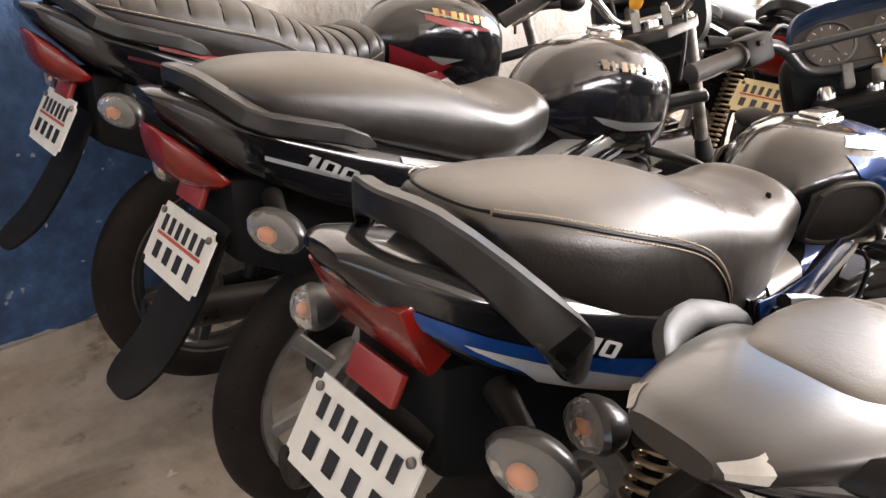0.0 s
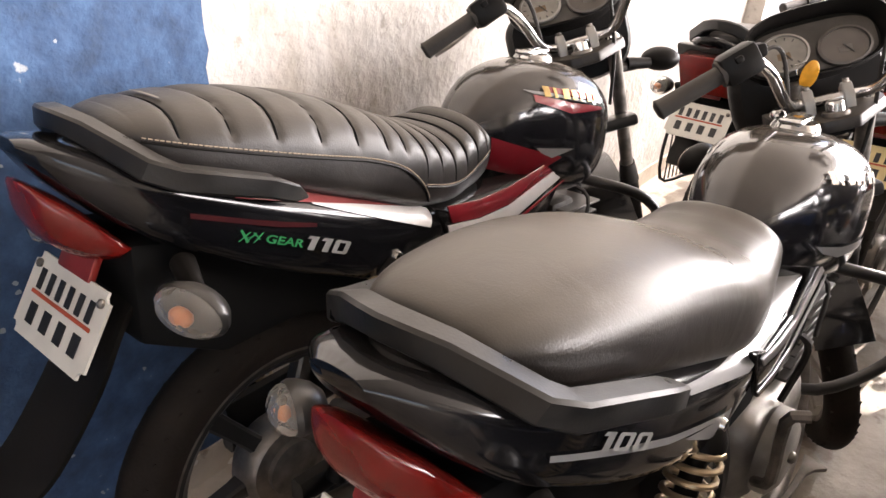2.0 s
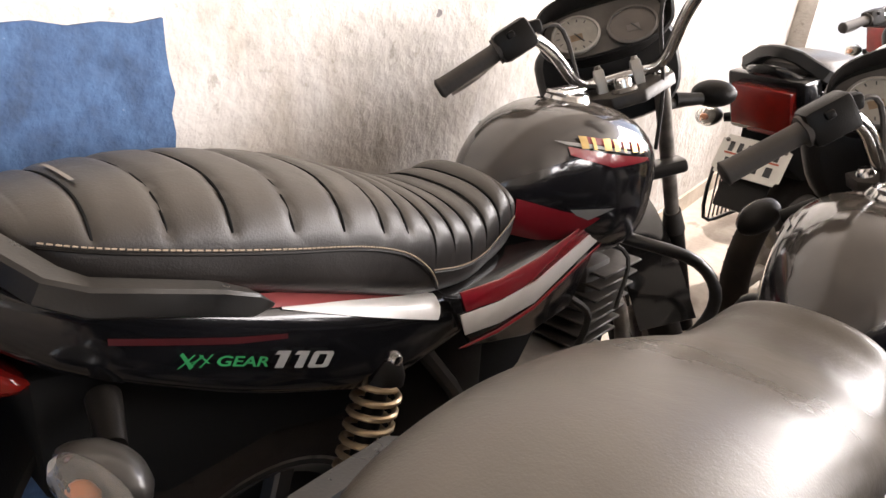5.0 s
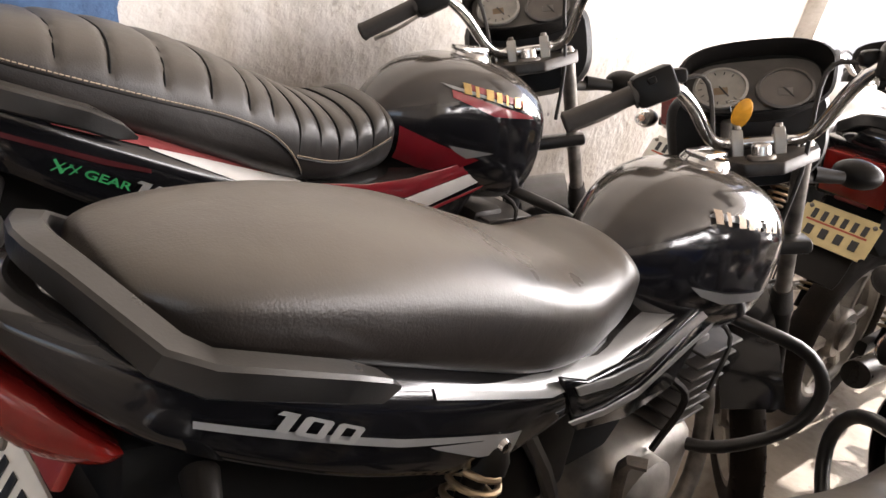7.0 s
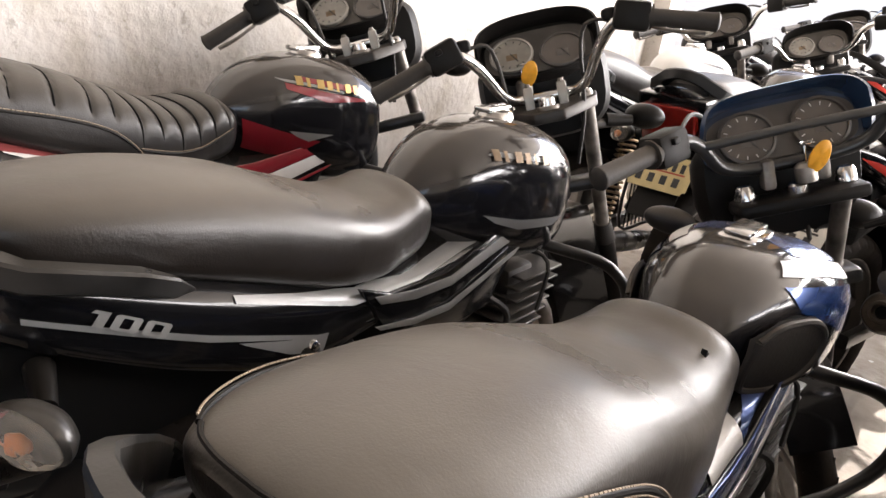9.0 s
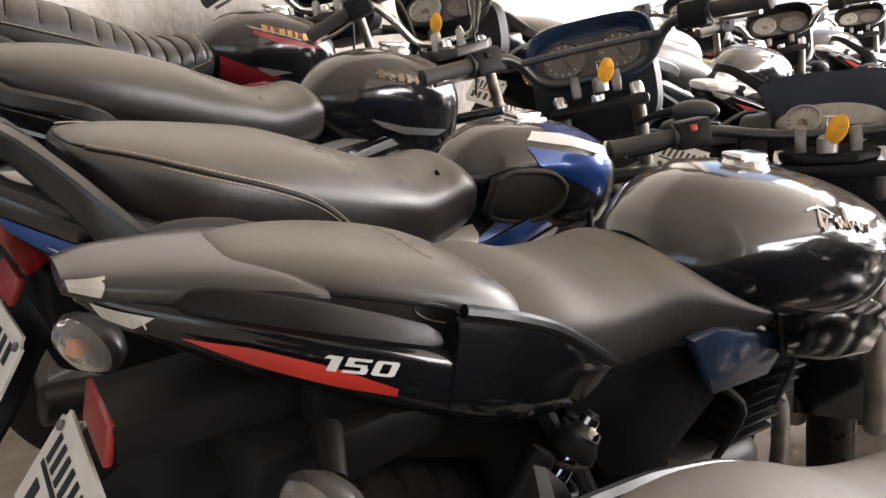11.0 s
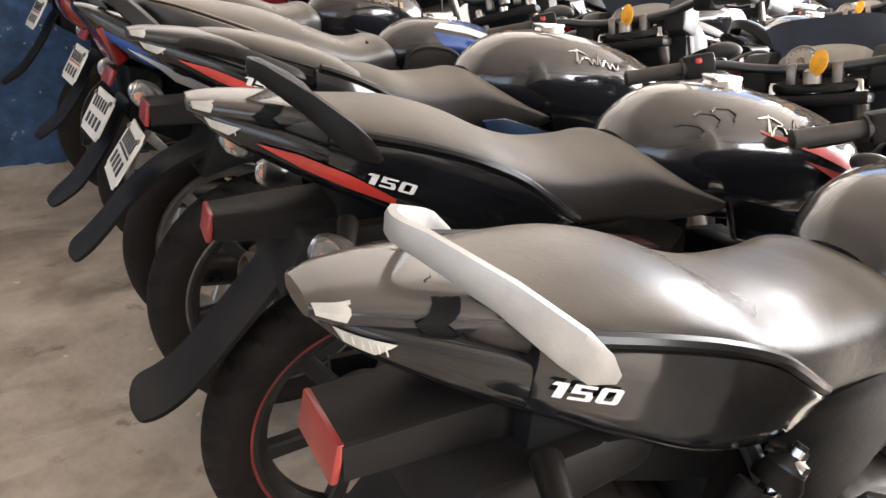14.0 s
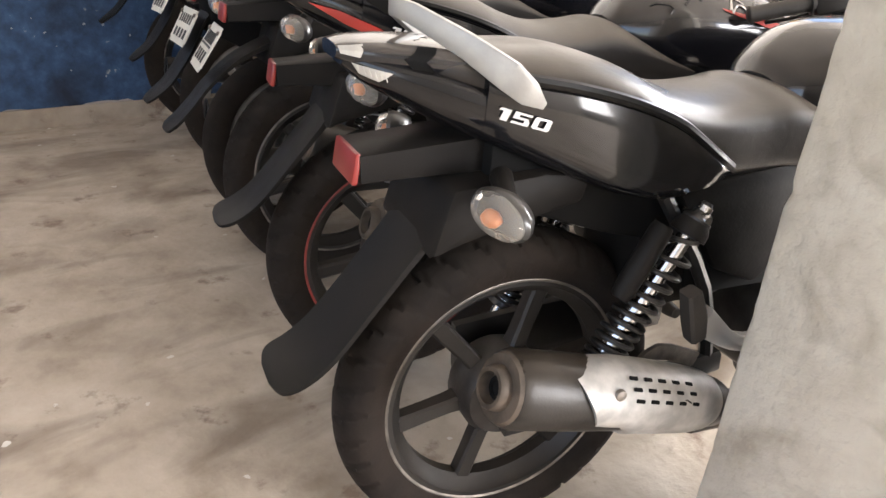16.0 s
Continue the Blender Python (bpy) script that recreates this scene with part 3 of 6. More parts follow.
def wheel(root, x, r, tw, rim_mat, spokes, m=None, front=False, grooved=False, line_mat=None):
    """A cast wheel at (x, 0, r): tyre with tread blocks, rim, spokes, hub."""
    at = Matrix.Translation((x, 0, r))
    if m is not None:
        at = m @ at
    rr = r * 0.735
    w = tw / 2
    flank = [(rr, -w * 0.62), (rr + 0.012, -w * 0.86), (rr + (r - rr) * 0.5, -w), (r - 0.028, -w * 0.94), (r - 0.015, -w * 0.78), (r - 0.006, -w * 0.52), (r - 0.0015, -w * 0.25), (r, -w * 0.06)]
    prof = flank + [(p, -o) for p, o in reversed(flank)]
    wh = part("front_wheel" if front else "rear_wheel", lathe([(0.035, -0.05), (0.05, -0.045), (0.05, 0.045), (0.035, 0.05)], 24), M_STEEL, root, "", at)
    if grooved:
        n, rings = 360, []
        for rad, o in prof:
            ring = []
            for j in range(n):
                a = 2 * math.pi * j / n
                f = abs(o) / w
                ph = (a * 34 / (2 * math.pi) + 0.75 * f + (0.5 if o > 0 else 0)) % 1.0
                cut = 0.0075 if ph < 0.17 and rad > r - 0.030 and 0.1 < f < 0.95 else 0.0
                ring.append(((rad - cut) * math.cos(a), o, (rad - cut) * math.sin(a)))
            rings.append(ring)
        part("tyre", grid(rings, True, False), M_TYRE, wh, "dusty grooved black rubber tyre", at)
    else:
        part("tyre", lathe(prof, 64, "y", True), M_TYRE, wh, "dusty black rubber tyre", at)
        # tread blocks, slanted, proud of the carcass
        bm = bmesh.new()
        k = 44
        for i in range(k):
            for s in (-1, 1):
                b = box(0.030, tw * 0.34, 0.012, (0, s * tw * 0.24, 0), 0.0)
                b.transform(Matrix.Rotation(radians(28 * s), 4, "Z"))
                b.transform(Matrix.Rotation(radians(-20 * s), 4, "X"))
                b.transform(Matrix.Translation((0, 0, r - 0.006 - 0.004)))
                b.transform(Matrix.Rotation(2 * math.pi * (i + 0.25 * s) / k, 4, "Y"))
                bm = merged(bm, b)
        part("tread", bm, M_TYRE, wh, "", at)
    q = rr + 0.006
    part("rim", lathe([(q, -w * 0.66), (q - 0.016, -w * 0.66), (q - 0.020, -w * 0.50), (q - 0.038, -w * 0.2), (q - 0.038, w * 0.2),
                       (q - 0.020, w * 0.50), (q - 0.016, w * 0.66), (q, w * 0.66)], 56, "y", True), rim_mat, wh, "cast alloy rim", at)
    for s in (-1, 1):
        part("rim_line", lathe([(q + 0.001, s * w * 0.67), (q - 0.004, s * w * 0.70), (q - 0.008, s * w * 0.67)], 56, "y", True), line_mat or M_STEEL, wh, "thin red rim edge" if line_mat else "thin bare metal rim edge", at)
    for i in range(spokes):
        a = 2 * math.pi * (i + 0.2) / spokes
        c, s = math.cos(a), math.sin(a)
        part("spoke", bar([(0.045 * c, 0, 0.045 * s), (0.10 * c, 0, 0.10 * s), ((q - 0.03) * c, 0, (q - 0.03) * s)],
                          [0.05, 0.034, 0.03], [0.040, 0.030, 0.034], 2), rim_mat, wh, "", at)
    part("brake_drum", lathe([(0.02, -w * 0.8), (0.075, -w * 0.8), (0.085, -w * 0.5), (0.085, w * 0.5), (0.075, w * 0.8), (0.02, w * 0.8)], 28), M_FIN if grooved else M_STEEL, wh, "", at)
    return wh


def indicator(root, p, side, m=None, back=-1):
    """A stalked turn lamp with a clear lens over an amber bulb."""
    x, y, z = p
    st = part("indicator", tube([(x - back * 0.02, y - side * 0.085, z + 0.015), (x, y - side * 0.025, z)], [0.017, 0.013], 18, 2), M_PLASTIC, root, "clear-lensed turn indicator", m)
    T = Matrix.Translation((x + back * 0.030, y + side * 0.012, z)) @ Matrix.Rotation(radians(24 * side * back), 4, "Z") @ Matrix.Rotation(radians(-16 * side), 4, "X")
    b = lathe([(0.029, -0.004), (0.0315, 0.003), (0.030, 0.012), (0.024, 0.026), (0.014, 0.036), (0.002, 0.040)], 24, "x")
    b.transform(Matrix.Diagonal((-back * 1.0, 1.55, 0.98, 1)))
    b.transform(T)
    part("indicator_shell", b, M_SHELL if back < 0 else M_PLASTIC, st, "", m)
    lens = lathe([(0.0288, 0.0), (0.0278, 0.010), (0.022, 0.019), (0.010, 0.025), (0.001, 0.026)], 24, "x")
    lens.transform(Matrix.Diagonal((back * 1.0, 1.55, 0.98, 1)))
    lens.transform(T)
    part("indicator_lens", lens, M_CLEAR, st, "clear lens", m)
    dish = lathe([(0.027, 0.0), (0.020, -0.004), (0.006, -0.006), (0.001, -0.006)], 20, "x")
    dish.transform(Matrix.Diagonal((back * 1.0, 1.55, 0.98, 1)))
    dish.transform(T)
    part("lamp_dish", dish, M_DISH, st, "", m)
    bb = ball(0.012, 0.016, 0.013, (back * 0.013, 0.004, -0.004))
    bb.transform(T)
    part("bulb", bb, M_AMBER, st, "amber bulb", m)


def plate(root, c, w, h, pitch, mat_, lines, m=None, rust=None):
    """A rear plate facing backwards; its writing is plain bars."""
    M = (m or Matrix()) @ Matrix.Translation(c) @ Matrix.Rotation(radians(pitch), 4, "Y")
    b = box(0.004, w, h, (0, 0, 0), 0.0)
    bmesh.ops.bevel(b, geom=[e for e in b.edges if abs(e.verts[0].co.x - e.verts[1].co.x) > 0.003], offset=0.012, segments=3, affect="EDGES")
    pl = part("number_plate", b, mat_, root, "number plate with unreadable dark characters", M)
    rows = ((h * 0.21, lines[0]), (-h * 0.20, lines[1]))
    for z, k in rows:
        cw = w * 0.80 / k
        for i in range(k):
            part("character_bar", box(0.0016, cw * 0.50, h * 0.25, (-0.003, w * 0.40 - cw * (i + 0.5), z), 0.0006, 1), M_INK, pl, "", M)
    if rust:
        part("printed_line", box(0.0012, w * 0.8, h * 0.045, (-0.003, 0, 0.004), 0.0), rust, pl, "", M)
    for y in (-1, 1):
        part("plate_bolt", lathe([(0.006, -0.002), (0.006, -0.006), (0.003, -0.008)], 10, "x"), M_STEEL, pl, "", M @ Matrix.Translation((0, y * w * 0.42, h * 0.36)))
    return pl


def shock(root, top, bottom, mats, bright=False):
    """A rear damper with a coil spring."""
    t, b = Vector(top), Vector(bottom)
    d = b - t
    L = d.length
    q = d.to_track_quat("Z", "Y").to_matrix().to_4x4()
    M = Matrix.Translation(t) @ q
    body = part("shock_absorber", tube([(0, 0, -0.02), (0, 0, 0.1), (0, 0, L)], [0.013, 0.015, 0.017], 14, 2), M_CHROME if bright else M_PLASTIC, root, "chromed damper" if bright else "", M)
    part("damper_cap", lathe([(0.012, 0.0), (0.022, 0.004), (0.030, 0.020), (0.031, 0.034), (0.012, 0.036)], 18, "z"), M_PLASTIC, body, "", M)
    turns, k = (15 if bright else 16), 14
    pts = []
    for i in range(turns * k + 1):
        a = 2 * math.pi * i / k
        pts.append((0.030 * math.cos(a), 0.030 * math.sin(a), 0.036 + (L * 0.88 - 0.036) * (i / (turns * k)) ** (0.72 if bright else 1.0)))
    part("coil_spring", tube(pts, 0.0044 if bright else 0.0047, 8, 1), mats, body, "", M)
    if bright:
        part("spring_collar", lathe([(0.020, 0.030), (0.024, 0.024), (0.024, 0.004), (0.015, -0.004), (0.008, -0.026)], 18, "z"), M_COIL, body, "", M)
        part("spring_seat", lathe([(0.018, L * 0.87), (0.033, L * 0.875), (0.033, L * 0.905), (0.018, L * 0.91)], 18, "z"), M_FRAME, body, "", M)
    part("shock_bolt", lathe([(0.010, -0.03), (0.012, 0.0), (0.012, 0.012), (0.008, 0.022), (0.001, 0.024)], 12, "y"), M_CHROME, body, "", Matrix.Translation(t) @ Matrix.Rotation(math.pi, 4, "Z"))


def mirror(root, p, side, turn=0):
    """A rear-view mirror folded down beside the bar."""
    M = Matrix.Translation(p) @ Matrix.Rotation(radians(turn), 4, "Z") @ Matrix.Rotation(radians(10 * side), 4, "X")
    ob = part("mirror", ball(0.021, 0.050, 0.025, (0, 0, 0), 22), M_MIRB, root, "dusty black folded rear-view mirror", M)
    part("mirror_stalk", tube([(0.0, -side * 0.040, 0.002), (0.004, -side * 0.075, -0.004), (0.012, -side * 0.120, -0.022)], [0.012, 0.008, 0.007], 8, 3), M_PLASTIC, ob, "", M)
    part("mirror_glass", lathe([(0.026, 0), (0.022, 0.003), (0.001, 0.004)], 20, "x"), M_MIRROR, ob, "", M @ Matrix.Translation((0.017, 0, 0)) @ Matrix.Diagonal((1, 1.6, 0.80, 1)))


def engine(root, black=False):
    """Finned single, crankcase, covers and pipes."""
    case, fin = (M_FIN, M_SOOT) if black else (M_ALLOY, M_FIN)
    e = part("engine", box(0.30, 0.22, 0.20, (0.66, 0, 0.36), 0.05, 3), case, root, "grimy black engine" if black else "grimy alloy engine")
    part("clutch_cover", lathe([(0.085, 0), (0.085, 0.025), (0.06, 0.04), (0.001, 0.042)], 28, "y"), case, e, "", Matrix.Translation((0.60, -0.105, 0.37)) @ Matrix.Rotation(math.pi, 4, "Z"))
    part("generator_cover", lathe([(0.08, 0), (0.08, 0.02), (0.05, 0.035), (0.001, 0.036)], 28, "y"), case, e, "", Matrix.Translation((0.72, 0.105, 0.36)))
    for i in range(7):
        part("cooling_fin", box(0.145, 0.19, 0.006, (0.75 + 0.012 * i, 0, 0.47 + 0.022 * i), 0.002, 1), fin, e, "", None)
    part("cylinder", box(0.10, 0.13, 0.18, (0.785, 0, 0.53), 0.02), fin, e)
    part("carburettor", tube([(0.62, -0.02, 0.56), (0.70, -0.01, 0.56), (0.76, 0, 0.555)], [0.035, 0.028, 0.022], 14, 2), M_STEEL, e)
    part("header_pipe", tube([(0.84, -0.03, 0.52), (0.92, -0.05, 0.46), (0.90, -0.09, 0.27), (0.70, -0.12, 0.20), (0.35, -0.13, 0.22)], 0.018, 10, 4), M_STEEL, e)
    part("gear_cover_bolt", ball(0.012, 0.01, 0.012, (0.60, -0.15, 0.37)), M_STEEL, e)
    part("ignition_lead", tube([(0.80, -0.03, 0.66), (0.84, -0.09, 0.62), (0.80, -0.10, 0.52)], 0.005, 6, 4), M_RUBBER, e)
    part("hose", tube([(0.60, -0.10, 0.62), (0.66, -0.12, 0.56), (0.64, -0.10, 0.45)], 0.007, 6, 4), M_RUBBER, e)


def frame_parts(root, wb, guard):
    part("frame_tube", tube([(0.90, 0, 0.80), (0.93, 0, 0.60), (0.88, 0, 0.30), (0.60, 0, 0.22)], 0.019, 10, 4), M_FRAME, root)
    for s in (-1, 1):
        part("subframe_tube", tube([(0.45, s * 0.06, 0.70), (0.1, s * 0.07, 0.70), (-0.09, s * 0.06, 0.715)], 0.012, 8, 3), M_FRAME, root)
        part("frame_stay", tube([(0.40, s * 0.09, 0.32), (0.34, s * 0.10, 0.5), (0.20, s * 0.11, 0.69)], 0.013, 8, 3), M_FRAME, root)
        part("swingarm", bar([(0.42, s * 0.09, 0.33), (0.2, s * 0.10, 0.31), (-0.04, s * 0.10, 0.30)], 0.03, 0.045, 3), M_FRAME, root)
        part("passenger_peg", tube([(0.20, s * 0.13, 0.36), (0.20, s * 0.19, 0.37), (0.20, s * 0.25, 0.375)], [0.012, 0.018, 0.018], 10, 2), M_RUBBER, root)
        part("foot_peg", tube([(0.52, s * 0.13, 0.29), (0.52, s * 0.18, 0.29), (0.52, s * 0.28, 0.30)], [0.012, 0.02, 0.02], 10, 2), M_RUBBER, root)
        part("peg_bracket", bar([(0.34, s * 0.115, 0.36), (0.24, s * 0.125, 0.40), (0.19, s * 0.125, 0.36)], 0.012, 0.03, 3), M_STEEL, root)
    part("side_stand", tube([(0.42, 0.12, 0.26), (0.37, 0.20, 0.12), (0.36, 0.27, 0.005)], [0.013, 0.012, 0.014], 8, 3), M_STEEL, root)
    part("brake_pedal", bar([(0.50, -0.13, 0.26), (0.60, -0.15, 0.25), (0.70, -0.16, 0.28), (0.74, -0.17, 0.285)], [0.012, 0.012, 0.016, 0.05], 0.012, 3), M_STEEL, root)
    part("kick_lever", tube([(0.50, -0.12, 0.36), (0.47, -0.15, 0.40), (0.42, -0.16, 0.55), (0.43, -0.19, 0.57)], 0.010, 8, 3), M_STEEL, root)
    part("chain_case", bar([(0.42, 0.085, 0.36), (0.2, 0.085, 0.36), (-0.05, 0.085, 0.34)], 0.025, 0.10, 3), M_FRAME, root)
    part("battery_cover", box(0.22, 0.18, 0.20, (0.30, 0, 0.56), 0.03), M_PLASTIC, root)
    if guard:
        g = [(0.80, 0.0, 0.67), (0.81, -0.12, 0.672), (0.88, -0.215, 0.64), (0.92, -0.25, 0.56), (0.89, -0.22, 0.47), (0.78, -0.13, 0.42), (0.76, 0, 0.41),
             (0.78, 0.13, 0.42), (0.89, 0.22, 0.47), (0.92, 0.25, 0.56), (0.88, 0.215, 0.64), (0.81, 0.12, 0.672), (0.80, 0.0, 0.67)]
        part("leg_guard", tube(g, 0.0125, 10, 4), M_FRAME, root, "black tubular leg guard")


def key_tag(root, p, m):
    M = m @ Matrix.Translation(p)
    k = part("ignition_lock", lathe([(0.001, 0.012), (0.012, 0.012), (0.018, 0.006), (0.018, -0.02)], 18, "z"), M_STEEL, root, "", M)
    part("key", box(0.012, 0.003, 0.035, (0, 0, 0.025), 0.001), M_CHROME, k, "", M)
    ring = [(0.013 * math.cos(a), 0.013 * math.sin(a) - 0.006, 0.045) for a in np.linspace(0, 2 * math.pi, 14)]
    part("key_ring", tube(ring, 0.0012, 5, 1), M_CHROME, k, "", M)
    b = lathe([(0.001, 0.0015), (0.0155, 0.0015), (0.017, 0.0), (0.0155, -0.0015), (0.001, -0.0015)], 20, "x")
    b.transform(Matrix.Diagonal((1, 1, 1.75, 1)))
    tagm = M @ Matrix.Translation((-0.022, -0.016, 0.022)) @ Matrix.Rotation(radians(-18), 4, "Y") @ Matrix.Rotation(radians(20), 4, "X")
    part("key_tag", b, M_ORANGE, k, "orange plastic key tag", tagm)


def grip_set(root, path, m, bar_mat, crossbar, chrome, grip_len=0.12, red_switch=False, tall=False):
    """Handlebar with grips, switch blocks, levers and cables; path runs from the clamp to the right end."""
    full = [(x, -y, z) for x, y, z in reversed(path)] + list(path)
    hb = part("handlebar", tube(full, 0.0115, 12, 6), bar_mat, root, chrome, m)
    for s in (-1, 1):
        e = Vector((path[-1][0], s * abs(path[-1][1]), path[-1][2]))
        p0 = Vector((path[-2][0], s * abs(path[-2][1]), path[-2][2]))
        d = (e - p0).normalized()
        a = e - d * grip_len
        g = part("grip", tube([a, a + d * 0.01, e - d * 0.008, e, e + d * 0.006], [0.019, 0.0165, 0.0175, 0.0195, 0.012], 14, 2), M_RUBBER, hb, "worn black rubber grip", m)
        part("grip_flange", tube([a - d * 0.004, a + d * 0.004], [0.024, 0.024], 14, 1), M_RUBBER, g, "", m)
        sw = part("switch_block", box(0.050, 0.070, 0.056, (0, 0, 0), 0.010), M_PLASTIC, hb, "", m @ Matrix.Translation(a - d * 0.034) @ d.to_track_quat("Y", "Z").to_matrix().to_4x4())
        part("switch_button", box(0.016, 0.014, 0.012, (-0.024, 0.004, 0.012), 0.003), M_REDX if red_switch else M_PLASTIC, sw, "", m @ Matrix.Translation(a - d * 0.034) @ d.to_track_quat("Y", "Z").to_matrix().to_4x4())
        part("lever_perch", box(0.030, 0.030, 0.026, (0, 0, 0), 0.008), M_PLASTIC, hb, "", m @ Matrix.Translation(a - d * 0.075 + Vector((0.02, 0, 0))))
        q = a - d * 0.07 + Vector((0.035, 0, -0.005))
        part("lever", tube([q, q + d * 0.05 + Vector((0.012, 0, -0.006)), q + d * 0.12 + Vector((0.002, 0, -0.016)), q + d * 0.175 + Vector((0, 0, -0.014))], [0.008, 0.006, 0.0055, 0.008], 8, 4, True, 0.7), M_PLASTIC if not chrome else M_STEEL, hb, "", m)
        if tall:
            run = [q, q - d * 0.06 + Vector((0.022, 0, -0.030)), (path[0][0] - 0.012, s * 0.075, path[0][2] - 0.045), (path[0][0] + 0.020, s * 0.045, path[0][2] - 0.16)]
        else:
            run = [q, q - d * 0.08 + Vector((0.06, 0, 0.02)), q - d * 0.16 + Vector((0.09, 0, -0.06)), (path[0][0] + 0.05, s * 0.03, path[0][2] - 0.16)]
        part("control_cable", tube(run, 0.0042, 6, 5), M_RUBBER, hb, "", m)
    if crossbar:
        i = 3
        x, y, z = path[i]
        part("crossbar", tube([(x, y, z - 0.004), (x, 0, z - 0.002), (x, -y, z - 0.004)], 0.008, 10, 2), bar_mat, hb, "", m)
    for s in (-1, 1):
        if tall:
            cl = part("bar_clamp", prism([(path[0][0] - 0.020, path[0][2] - 0.044), (path[0][0] + 0.020, path[0][2] - 0.044), (path[0][0] + 0.017, path[0][2] + 0.010), (path[0][0] + 0.006, path[0][2] + 0.026), (path[0][0] - 0.006, path[0][2] + 0.026), (path[0][0] - 0.017, path[0][2] + 0.006)], s * 0.036 - 0.010, s * 0.036 + 0.010, 0.004), M_RAILS, hb, "pale cast bar clamp", m)
            part("clamp_bolt", lathe([(0.001, 0.007), (0.006, 0.007), (0.007, 0.0)], 8, "z"), M_STEEL, cl, "", m @ Matrix.Translation((path[0][0], s * 0.036, path[0][2] + 0.025)))
        else:
            part("bar_clamp", box(0.030, 0.022, 0.052, (path[0][0], s * 0.045, path[0][2] - 0.014), 0.006), M_STEEL, hb, "", m)
    return hb


def fork(root, wb, r, top, m, cover, ax=None):
    tx, tz = top
    for s in (-1, 1):
        leg = part("fork_leg", tube([(wb, s * 0.085, r - 0.03), (wb + (tx - wb) * 0.45, s * 0.085, r + (tz - r) * 0.45)], [0.026, 0.024], 14, 1), M_PLASTIC if cover else M_ALLOY, root, "", m)
        part("fork_tube", tube([(wb + (tx - wb) * 0.44, s * 0.085, r + (tz - r) * 0.44), (tx, s * 0.085, tz)], [0.0165, 0.0165], 14, 1), M_STEEL, leg, "", m)
        part("fork_cap", lathe([(0.001, 0.014), (0.012, 0.013), (0.016, 0.006), (0.0175, -0.012)], 14, "z"), M_CHROME, leg, "", m @ Matrix.Translation((tx, s * 0.085, tz)))
        part("dust_boot", tube([(wb + (tx - wb) * 0.42, s * 0.085, r + (tz - r) * 0.42), (wb + (tx - wb) * 0.50, s * 0.085, r + (tz - r) * 0.50)], [0.027, 0.020], 14, 1), M_RUBBER, leg, "", m)
    if ax is None:
        part("top_yoke", box(0.075, 0.22, 0.026, (tx - 0.008, 0, tz - 0.026), 0.010), M_PLASTIC, root, "", m)
        nut = (tx - 0.012, 0, tz - 0.006)
    else:
        yoke = prism([(ax - 0.030, -0.032), (ax - 0.030, 0.032), (tx - 0.022, 0.106), (tx + 0.024, 0.110), (tx + 0.030, 0.0), (tx + 0.024, -0.110), (tx - 0.022, -0.106)], -0.012, 0.012, 0.004)
        for v in yoke.verts:
            v.co = (v.co.x, v.co.z, tz - 0.020 + v.co.y + 0.15 * (v.co.x - ax))
        part("top_yoke", yoke, M_FIN, root, "dark cast top yoke", m)
        part("nut_washer", lathe([(0.001, 0.004), (0.023, 0.004), (0.025, 0.0), (0.025, -0.004)], 20, "z"), M_STEEL, root, "", m @ Matrix.Translation((ax, 0, tz - 0.006)))
        nut = (ax, 0, tz + 0.008)
    part("lower_yoke", box(0.075, 0.22, 0.03, (tx + 0.060, 0, tz - 0.20), 0.010), M_FRAME, root, "", m)
    part("stem_nut", lathe([(0.001, 0.010), (0.014, 0.010), (0.0175, 0.006), (0.0175, -0.012)], 14, "z"), M_CHROME, root, "chromed stem nut", m @ Matrix.Translation(nut))
    pts = []
    for a in np.linspace(radians(-25), radians(150), 12):
        pts.append((wb - (r + 0.032) * math.cos(a + radians(10)) * -1, 0, r + (r + 0.032) * math.sin(a + radians(10))))
    part("front_mudguard", bar(pts, 0.125, 0.010, 2, 0.4), M_BLACK, root, "black front mudguard", m)
    for s in (-1, 1):
        part("mudguard_stay", bar([(wb, s * 0.075, r + 0.02), (wb - 0.02, s * 0.068, r + 0.20), (wb - 0.05, s * 0.062, r + 0.31)], 0.006, 0.03, 2), M_BLACK, root, "", m)


def dial(root, c, r, mat_, m, tilt, wide=1.0, marks=True):
    M = m @ Matrix.Translation(c) @ Matrix.Rotation(radians(tilt), 4, "Y") @ Matrix.Diagonal((1, wide, 1, 1))
    d = part("dial", lathe([(r, -0.004), (r, 0.006), (r * 0.90, 0.008), (r * 0.88, 0.0015), (0.001, 0.001)], 32, "z"), M_PANEL if mat_ is M_DIAL else M_TRIM, root, "", M)
    part("dial_face", lathe([(r * 0.88, 0.0018), (r * 0.88, 0.0026), (0.001, 0.0026)], 32, "z"), mat_, d, "", M)
    part("dial_badge", box(r * 0.34, r * 0.5, 0.0008, (-r * 0.15, 0, 0.0030), 0), M_BRONZE if mat_ is M_DIAL else M_TRIM, d, "", M)
    for i in range(11 if marks else 0):
        a = radians(-130 + 26 * i)
        part("dial_mark", box(0.0016, r * 0.14, 0.0006, (0, 0, 0), 0), M_INK if mat_ is M_DIAL else M_WHITE, d, "",
             M @ Matrix.Rotation(a, 4, "Z") @ Matrix.Translation((0, r * 0.74, 0.0030)))
    part("needle", box(0.0018, r * 0.60, 0.001, (0, r * 0.22, 0.0045), 0), M_INK, d, "", M @ Matrix.Rotation(radians(120), 4, "Z"))


